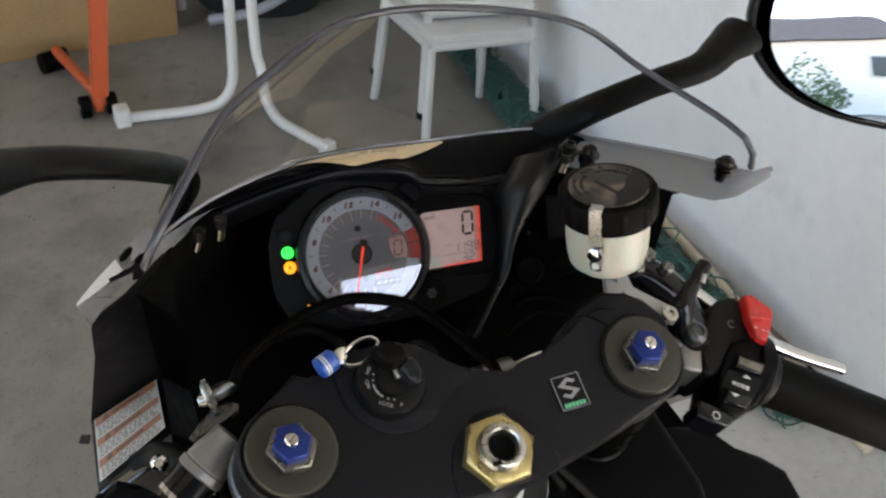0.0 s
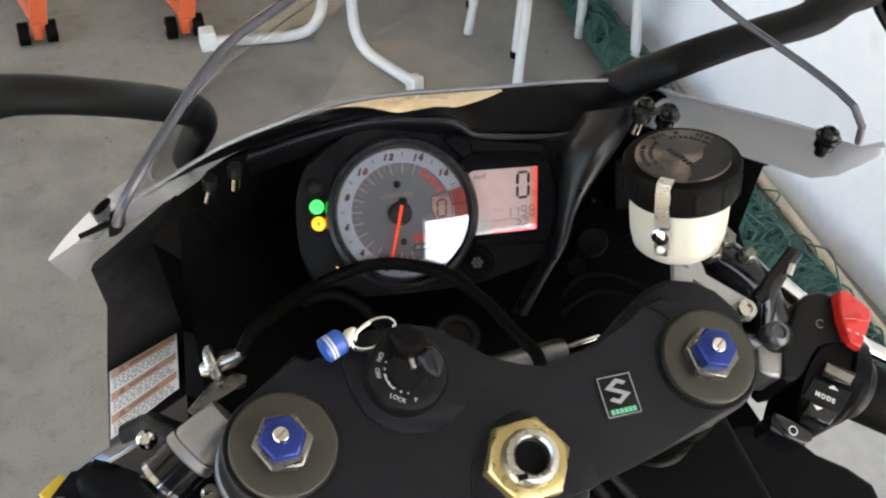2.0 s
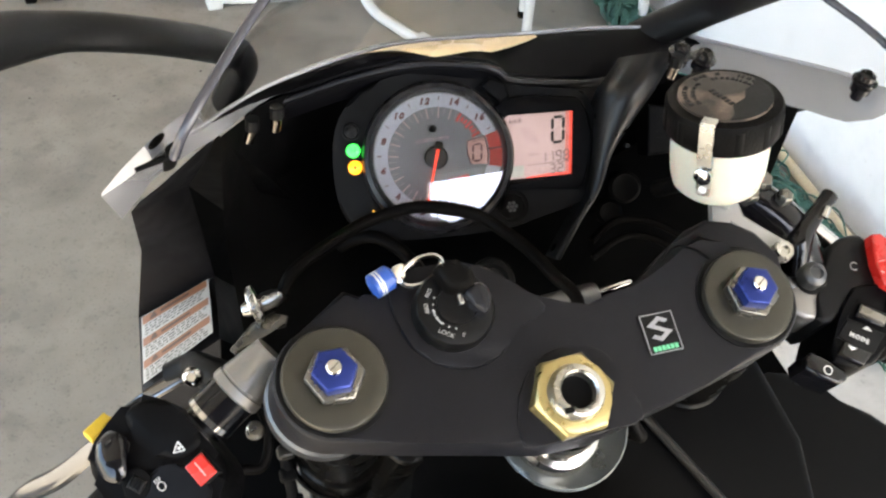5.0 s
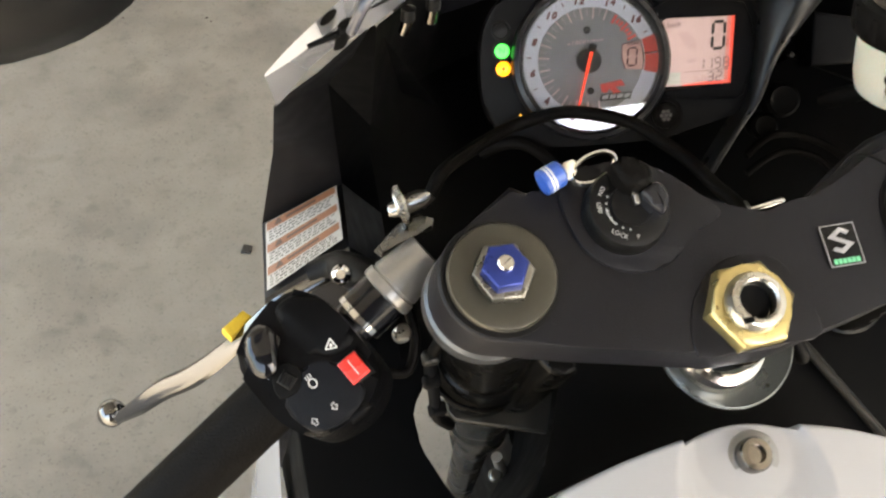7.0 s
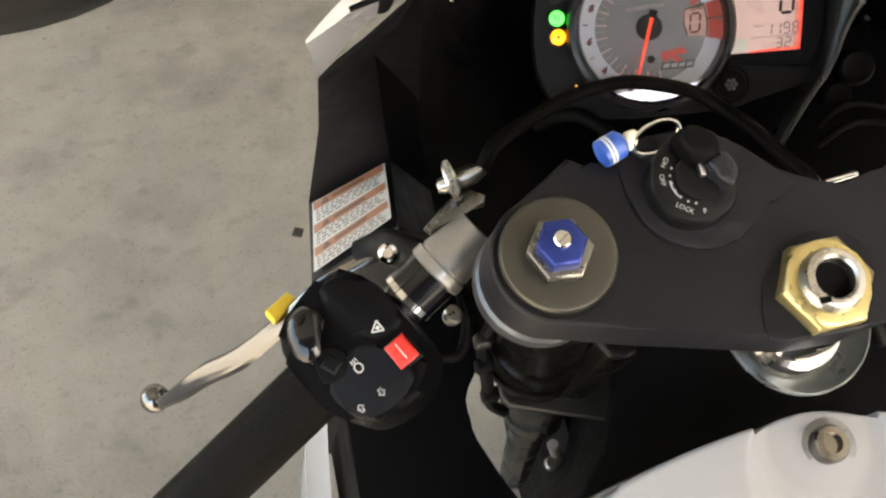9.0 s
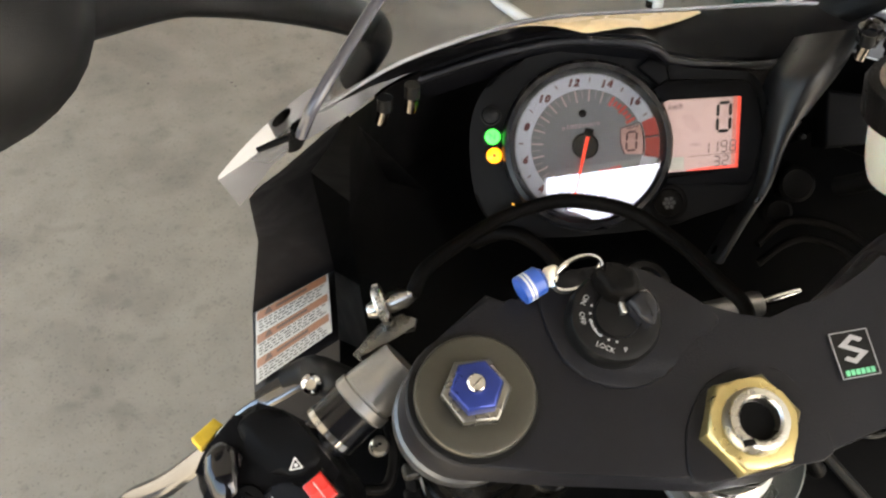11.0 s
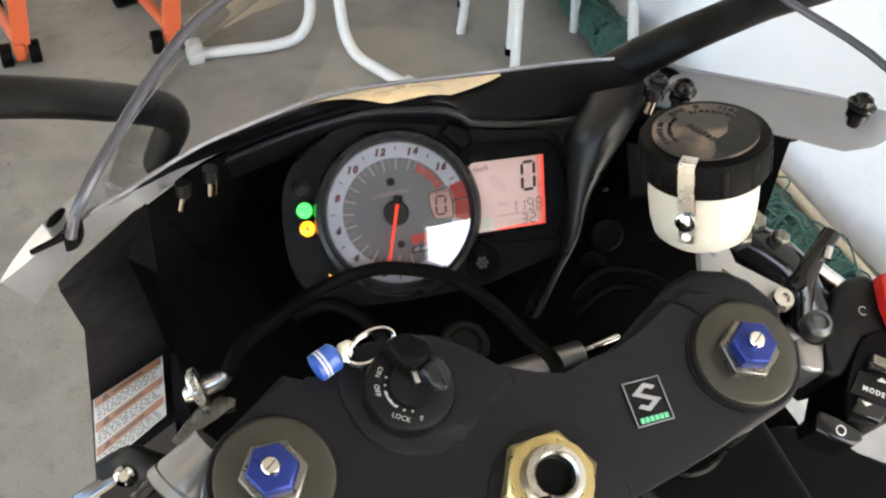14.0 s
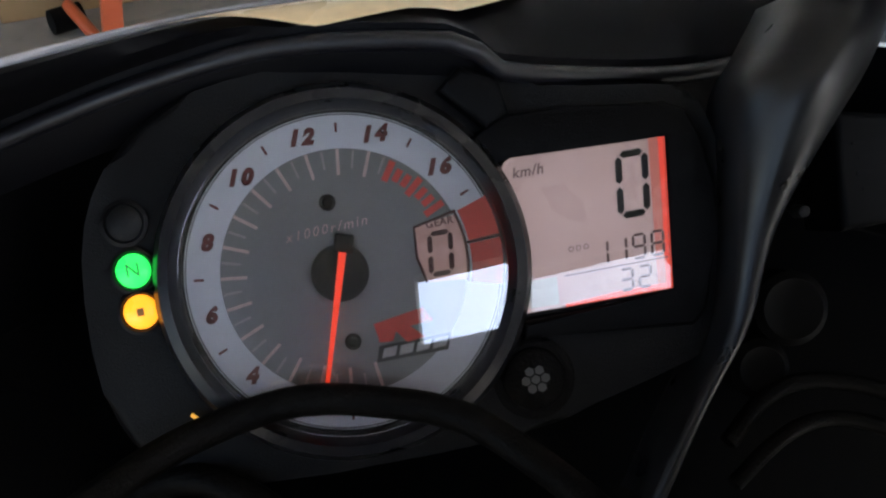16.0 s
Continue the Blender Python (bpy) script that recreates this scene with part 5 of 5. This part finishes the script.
SPR = part("side_panel", loft(B(), [o2, [a.lerp(c, 0.5) for a, c in zip(o2, i3)], i3], KC, 0.002), M_INNER, bike, "dark inner side panel")
# same added near-black gap sheet on the right
part("panel_gap_fill", loft(B(), [i3, inw2], KC, 0.002), M_VOID, bike)

# warning label on the left panel
def label_on(tl, tr, br, bl, lift, parent):
    tl, tr, br, bl = [Vector(p) for p in (tl, tr, br, bl)]
    nn = (tr - tl).cross(bl - tl).normalized()
    nn = nn if nn.z > 0 else -nn
    def at(u, v, h):
        return tl.lerp(tr, u).lerp(bl.lerp(br, u), v) + nn * (lift + h)
    def patch(bm, u0, v0, u1, v1, h):
        nu, nv = max(1, round((u1 - u0) * 8)), max(1, round((v1 - v0) * 8))
        g = [[bm.verts.new(KC @ at(u0 + (u1 - u0) * a / nu, v0 + (v1 - v0) * c / nv, h)) for a in range(nu + 1)] for c in range(nv + 1)]
        for c in range(nv):
            for a in range(nu):
                bm.faces.new((g[c][a], g[c][a + 1], g[c + 1][a + 1], g[c + 1][a]))
    lab = B()
    patch(lab, 0, 0, 1, 1, 0)
    lab = part("warning_label", lab, mat("label_white", (0.36, 0.345, 0.32), 0.5), parent, "white and orange warning label")
    random.seed(4)
    for k in range(3):
        v = k / 3
        t = B()
        patch(t, 0.02, v + 0.012, 0.98, v + 0.135, 0.4)
        hd = part("label_header", t, mat("label_orange", (0.21, 0.088, 0.042), 0.5), lab, "orange heading band")
        t = B()
        patch(t, 0.3, v + 0.055, 0.72, v + 0.095, 0.8)
        for u0, u1, v0, v1 in ((0.17, 0.21, 0.03, 0.05), (0.155, 0.225, 0.05, 0.08), (0.14, 0.24, 0.08, 0.115)):
            patch(t, u0, v + v0, u1, v + v1, 0.8)
        part("heading_text", t, mat("brown_ink", (0.08, 0.045, 0.03), 0.6), lab)
        t = B()
        for r in range(4):
            u = 0.05
            while u < 0.9:
                w = random.uniform(0.03, 0.10)
                patch(t, u, v + 0.155 + r * 0.044, min(u + w, 0.95), v + 0.174 + r * 0.044, 0.4)
                u += w + 0.025
        part("text_line", t, mat("grey_ink", (0.06, 0.057, 0.052), 0.6), lab)
SP = bpy.data.objects["side_panel"]
label_on((-163, 146, -300), (-117, 152, -262), (-124, 106, -236), (-170, 99, -300), 2, SP)
label_on((62 + 117, 144, -256), (62 + 163, 138, -294), (62 + 170, 91, -294), (62 + 124, 98, -230), 2, SPR)

# ---- wheels, engine block (they carry the machine) ----
def wheel(c, r, w, name):
    wh = part(name, tube(B(), [Vector(c) + Vector((-w * 0.6, 0, 0)), Vector(c) + Vector((w * 0.6, 0, 0))], r * 0.2, 32), M_VOID, bike, "dark cast wheel")
    t = B()
    lathe(t, [(r * 0.72, -w / 2), (r * 0.9, -w / 2), (r * 0.985, -w * 0.25), (r, 0), (r * 0.985, w * 0.25), (r * 0.9, w / 2), (r * 0.72, w / 2)], 48, Matrix.Translation(c) @ pose(0, 0, 0, 0, 90, 0))
    part("tyre", t, M_RUBBER, wh, "black road tyre")
    for k in range(5):
        part("spoke", tube(B(), [Vector(c), Vector(c) + Vector((0, math.cos(1.2566 * k), math.sin(1.2566 * k))) * r * 0.75], [0.03, 0.02], 10), M_VOID, wh)
wheel((0.09, 0.27, 0.296), 0.298, 0.12, "front_wheel")
wheel((0.0, -1.10, 0.306), 0.308, 0.18, "rear_wheel")
fd = []
for a in range(35, 140, 7):
    c, sn = math.cos(radians(a)), math.sin(radians(a))
    fd.append([(0.09 + 0.072 * u, 0.27 + (0.335 - 0.09 * abs(u) ** 3) * -c, 0.30 + (0.335 - 0.09 * abs(u) ** 3) * sn) for u in (-1, -0.9, -0.7, -0.4, 0, 0.4, 0.7, 0.9, 1)])
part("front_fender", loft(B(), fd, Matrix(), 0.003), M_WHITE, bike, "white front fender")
part("engine", box(B(), (0.03, -0.38, 0.42), (0.36, 0.5, 0.36), 0.06), M_VOID, bike, "dark engine block")
part("seat", loft(B(), [[(x, y, 0.80 + 0.08 * k / 6 - 3 * x * x) for x in (-0.14, -0.1, -0.05, 0, 0.05, 0.1, 0.14)] for k, y in enumerate((-0.52, -0.6, -0.7, -0.8, -0.9, -1.0, -1.1))], Matrix(), 0.05), M_RUBBER, bike, "black seat")
part("swingarm", tube(B(), [(-0.09, -0.55, 0.38), (-0.11, -1.1, 0.31)], [0.04, 0.03], 14), M_VOID, bike)

# ---- things on the garage floor ----
def blend_tube(pts, r, n=6):
    return tube(B(), spline(pts, n), r, 14)
table = thing("folding_table", (0.34, 1.66, 0), "folding table with bent white tubular legs", "table")
part("leg", blend_tube([(0.125, 1.728, 0.014), (0.20, 1.716, 0.014), (0.27, 1.706, 0.016), (0.312, 1.70, 0.03), (0.334, 1.696, 0.07), (0.338, 1.694, 0.14), (0.338, 1.69, 0.35), (0.338, 1.69, 0.70)], 0.0108), M_WTUBE, table)
part("foot_block", box(B(), (0.113, 1.730, 0.02), (0.030, 0.036, 0.04), 0.004, Matrix()), M_WTUBE, table)
part("leg", blend_tube([(0.452, 1.49, 0.014), (0.425, 1.55, 0.014), (0.40, 1.61, 0.018), (0.388, 1.645, 0.05), (0.385, 1.66, 0.11), (0.378, 1.67, 0.20), (0.372, 1.675, 0.70)], 0.0108), M_WTUBE, table)
part("foot_block", box(B(), (0, 0, 0.015), (0.027, 0.026, 0.03), 0.004, pose(0.457, 1.477, 0, 0, 0, 24)), M_WTUBE, table)
part("tabletop", box(B(), (0.36, 1.95, 0.715), (0.75, 0.62, 0.03), 0.006), M_WTUBE, table)
part("leg", tube(B(), [(0.36, 2.2, 0), (0.36, 2.2, 0.70)], 0.0125), M_WTUBE, table)

def chair(feet, zs, seat, name, lab, caps):
    ch = thing(name, (0.75, 1.5, 0), lab, "chair", "stacked chairs")
    tops = []
    cx, cy = sum(f[0] for f in feet) / 4, sum(f[1] for f in feet) / 4
    for k, (x, y) in enumerate(feet):
        tx, ty = x + (cx - x) * 0.12, y + (cy - y) * 0.18
        lg = part("leg", blend_tube([(x, y, zs), (x + (tx - x) * 0.25, y + (ty - y) * 0.3, zs + 0.05), (tx, ty, seat)], 0.0095), M_WTUBE, ch)
        if caps:
            part("foot_cap", tube(B(), [(x, y, zs - 0.001), (x, y, zs + 0.012)], 0.0115, 14), M_RUBBER, lg, "black foot cap")
        tops.append((tx, ty, seat))
    for a, c in ((0, 1), (1, 3), (3, 2), (2, 0)):
        part("rail", tube(B(), [tops[a], tops[c]], 0.009, 12), M_WTUBE, ch)
    part("seat", prism(B(), [(p[0], p[1]) for p in (tops[0], tops[1], tops[3], tops[2])], seat + 0.008, seat + 0.022, 0.004), M_WTUBE, ch)
    for a in (2, 3):
        part("back_post", tube(B(), [tops[a], (tops[a][0], tops[a][1] + 0.05, seat + 0.26)], 0.0095, 12), M_WTUBE, ch)
    part("backrest", box(B(), (cx, tops[2][1] + 0.045, seat + 0.22), (0.2, 0.016, 0.07), 0.005), M_WTUBE, ch)
chair([(0.645, 1.425), (0.875, 1.385), (0.628, 1.65), (0.842, 1.575)], 0.0, 0.215, "small_chair", "small white tubular metal chair on the concrete", False)
chair([(0.668, 1.495), (0.902, 1.44), (0.652, 1.70), (0.862, 1.62)], 0.03, 0.25, "small_chair", "small white metal chair stacked on another", True)

def stand(x, y, lab):
    st = thing("caster_stand", (x, y, 0), lab, "stand", "orange stands")
    part("post", prism(B(), [(-0.016, -0.012), (0.016, -0.012), (0.016, 0.012), (-0.016, 0.012)], 0.026, 0.62, 0.003, Matrix.Translation((x, y, 0)) @ pose(0, 0, 0, -3, 7, 0)), M_ORANGE, st, "orange painted post")
    part("fork", box(B(), (x, y, 0.03), (0.02, 0.03, 0.035), 0.004), M_ORANGE, st)
    for d in (-0.026, 0.026):
        wh = part("caster_wheel", tube(B(), [(x + d - 0.011, y, 0.023), (x + d - 0.009, y, 0.023), (x + d + 0.009, y, 0.023), (x + d + 0.011, y, 0.023)], [0.02, 0.0228, 0.0228, 0.02], 24), M_RUBBER, st, "black rubber caster")
        part("wheel_cap", tube(B(), [(x + d - 0.0125, y, 0.023), (x + d + 0.0125, y, 0.023)], 0.007, 14), M_STEEL, wh)
    part("base_bar", tube(B(), [(x, y, 0.05), (x - 0.04, y + 0.22, 0.045)], 0.011, 12), M_ORANGE, st)
    part("caster_wheel", tube(B(), [(x - 0.075, y + 0.21, 0.023), (x - 0.02, y + 0.225, 0.023)], 0.0228, 24), M_RUBBER, st, "black rubber caster")
stand(0.078, 1.785, "orange steel stand on black casters beside the table")
stand(-0.198, 1.835, "orange steel stand on black casters")

def carton(x, y, z, w, d, h, lab):
    """A taped cardboard box."""
    cb = thing("cardboard_box", (x, y, z), lab, "box", "cardboard boxes")
    part("carton_body", box(B(), (x, y, z + h / 2), (w, d, h), 0.004), M_CARD, cb)
    for sgn in (-1, 1):
        part("flap", box(B(), (x, y + sgn * d / 4, z + h + 0.003), (w - 0.004, d / 2 - 0.004, 0.005), 0.001), M_CARD, cb)
    part("tape", box(B(), (x, y - d / 2 - 0.0015, z + h * 0.8), (0.05, 0.002, h * 0.38)), mat("clear_brown_tape", (0.30, 0.19, 0.09), 0.25), cb, "shiny brown tape")
carton(0.12, 2.32, 0, 0.40, 0.5, 0.42, "brown cardboard box standing on the concrete")
carton(0.10, 2.34, 0.429, 0.44, 0.46, 0.40, "brown cardboard box stacked on another box")
bag = thing("holdall_bag", (0.62, 2.2, 0), "slack black cloth bag with a grey trim", "bag")
t = B()
random.seed(3)
rows = []
for k in range(9):
    u = k / 8
    zz, sc = 0.26 * u, (0.75 + 0.35 * math.sin(math.pi * min(u * 1.1, 1))) * (1 - 0.75 * u ** 4)
    rows.append([(0.56 + 0.19 * sc * math.cos(a) * (1 + 0.06 * math.sin(5 * a + 3 * u)), 2.18 + 0.14 * sc * math.sin(a) * (1 + 0.08 * math.sin(4 * a - 5 * u)), zz + 0.012 * math.sin(3 * a + 7 * u) * u) for a in (2 * math.pi * q / 24 for q in range(24))])
loft(t, rows, close=True)
t.verts.ensure_lookup_table()
t.faces.new(t.verts[:24][::-1])
t.faces.new(t.verts[-24:])
part("bag_body", t, M_CLOTH, bag)
part("trim", blend_tube([(0.38, 2.02, 0.05), (0.48, 1.99, 0.07), (0.57, 1.98, 0.12), (0.63, 2.0, 0.2)], 0.012), mat("grey_trim", (0.3, 0.31, 0.34), 0.5), bag, "grey piping")

# green netting and the pole along the wall
random.seed(11)
net = B()
for k in range(330):
    y = 0.52 + 1.3 * k / 330
    c = Vector((0.846 + 0.08 * max(0, y - 1.2) + random.uniform(-0.012, 0.012), y, 0.034 + random.uniform(-0.008, 0.008)))
    r = random.uniform(0.026, 0.038)
    e = Vector((1, random.uniform(-0.5, 0.5), random.uniform(-0.3, 0.3))).normalized()
    f = Vector((random.uniform(-0.3, 0.3), random.uniform(0.2, 0.9), 1)).normalized()
    ring_tube(net, [c + e * (r * math.cos(a)) + f * (min(r, 0.032) * math.sin(a)) for a in (2 * math.pi * q / 14 for q in range(14))], 0.0017, 5)
for k in range(120):
    y = random.uniform(0.5, 1.8)
    p = Vector((0.846 + 0.08 * max(0, y - 1.2) + random.uniform(-0.030, 0.030), y, 0.04 + random.uniform(0, 0.025)))
    tube(net, spline([p, p + Vector((random.uniform(-0.03, 0.03), random.uniform(0.02, 0.07), random.uniform(-0.01, 0.02))), p + Vector((random.uniform(-0.04, 0.04), random.uniform(0.08, 0.14), random.uniform(-0.03, 0.01)))], 4), 0.0016, 5)
tagged(part("green_net", net, M_NET), "bundled dark green cord netting lying along the wall", "net", kind="stuff")
tagged(part("wooden_pole", tube(B(), spline([(0.946, 1.10, 0.012), (0.940, 0.95, 0.012), (0.932, 0.82, 0.012), (0.924, 0.70, 0.012), (0.917, 0.58, 0.012), (0.905, 0.42, 0.012)], 6), 0.009, 12), M_BAMBOO), "pale thin wooden pole leaning beside the net", "pole")
tagged(part("plastic_bracket", box(B(), (0, 0, 0.02), (0.03, 0.07, 0.04), 0.008, pose(0.941, 1.16, 0.0, 0, 0, 4)), mat("grey_blue_plastic", (0.10, 0.13, 0.16), 0.5)), "small grey-blue plastic bracket against the wall", "bracket")
tagged(part("black_wire", blend_tube([(0.95, 0.64, 0.012), (0.944, 0.60, 0.008), (0.95, 0.54, 0.004), (0.935, 0.47, 0.004)], 0.003), M_RUBBER), "loose black wire on the concrete", "wire")
random.seed(8)
grit = B()
for k in range(46):
    x, y = random.uniform(-1.2, 0.95), random.uniform(0.2, 2.0)
    blob(grit, (x, y, 0.001), (random.uniform(0.001, 0.0032), random.uniform(0.001, 0.0032), 0.001), Matrix(), 6, 4)
tagged(part("floor_grit", grit, mat("dark_grit", (0.06, 0.05, 0.045), 0.8)), "scattered dark grit and leaf crumbs on concrete", "grit", kind="stuff")
tagged(part("dry_leaf_crumb", prism(B(), [(-0.008, -0.004), (0.004, -0.01), (0.009, 0.003), (-0.002, 0.009)], 0, 0.004, 0.001, Matrix.Translation((-0.1375, 0.8916, 0)))  , mat("dark_leaf", (0.03, 0.025, 0.02), 0.8)), "dark dry leaf crumb on the concrete floor", "leaf")

# ---- outside, seen in the mirror ----
house = thing("house", (1.5, -15, 0), "white rendered house with a grey tiled roof across the drive", "house")
part("wall", box(B(), (0.2, -14.5, 1.55), (6.6, 5.0, 3.1)), M_WALL, house, "white rendered wall")
t = B()
eave = [(-3.5, -11.6, 3.1), (3.9, -11.6, 3.1), (3.9, -17.4, 3.1), (-3.5, -17.4, 3.1)]
ridge = [(-2.0, -14.5, 4.7), (2.2, -14.5, 4.7)]
ev, rv = [t.verts.new(p) for p in eave], [t.verts.new(p) for p in ridge]
for f in ((ev[0], ev[1], rv[1], rv[0]), (ev[1], ev[2], rv[1]), (ev[2], ev[3], rv[0], rv[1]), (ev[3], ev[0], rv[0]), tuple(ev)):
    t.faces.new(f)
part("roof", t, mat("grey_roof_tile", (0.055, 0.058, 0.066), 0.95, var=0.2, scale=6, Specular_IOR_Level=0.0), house, "grey tiled hipped roof")
for wx in (-1.8, 2.0):
    wd = part("window", box(B(), (wx, -11.98, 1.9), (0.9, 0.08, 1.0)), M_WTUBE, house)
    part("pane", box(B(), (wx, -11.93, 1.9), (0.72, 0.03, 0.82)), mat("dark_pane", (0.03, 0.045, 0.06), 0.1), wd)
random.seed(21)
bush = B()
for k in range(900):
    a, rr = random.uniform(0, 6.283), random.random() ** 0.5
    c = Vector((-0.1 + 1.1 * rr * math.cos(a), -10.4 + 0.7 * rr * math.sin(a), 0.3 + random.random() * 2.3 * (1.1 - rr)))
    d, e = Vector((random.uniform(-1, 1), random.uniform(-1, 1), random.uniform(-1, 1))).normalized() * 0.09, Vector((random.uniform(-1, 1), random.uniform(-1, 1), random.uniform(-0.2, 1))).normalized() * 0.05
    bush.faces.new([bush.verts.new(p) for p in (c - d, c - e, c + d, c + e)])
sh = thing("shrub", (-0.1, -10.4, 0), "leafy green shrub beside the drive", "shrub")
part("crown", bush, mat("leaf_green", (0.06, 0.12, 0.04), 0.6, var=0.4, scale=8), sh)
part("stem", tube(B(), [(-0.1, -10.4, -0.02), (-0.1, -10.4, 0.8)], [0.05, 0.03], 8), M_BAMBOO, sh)
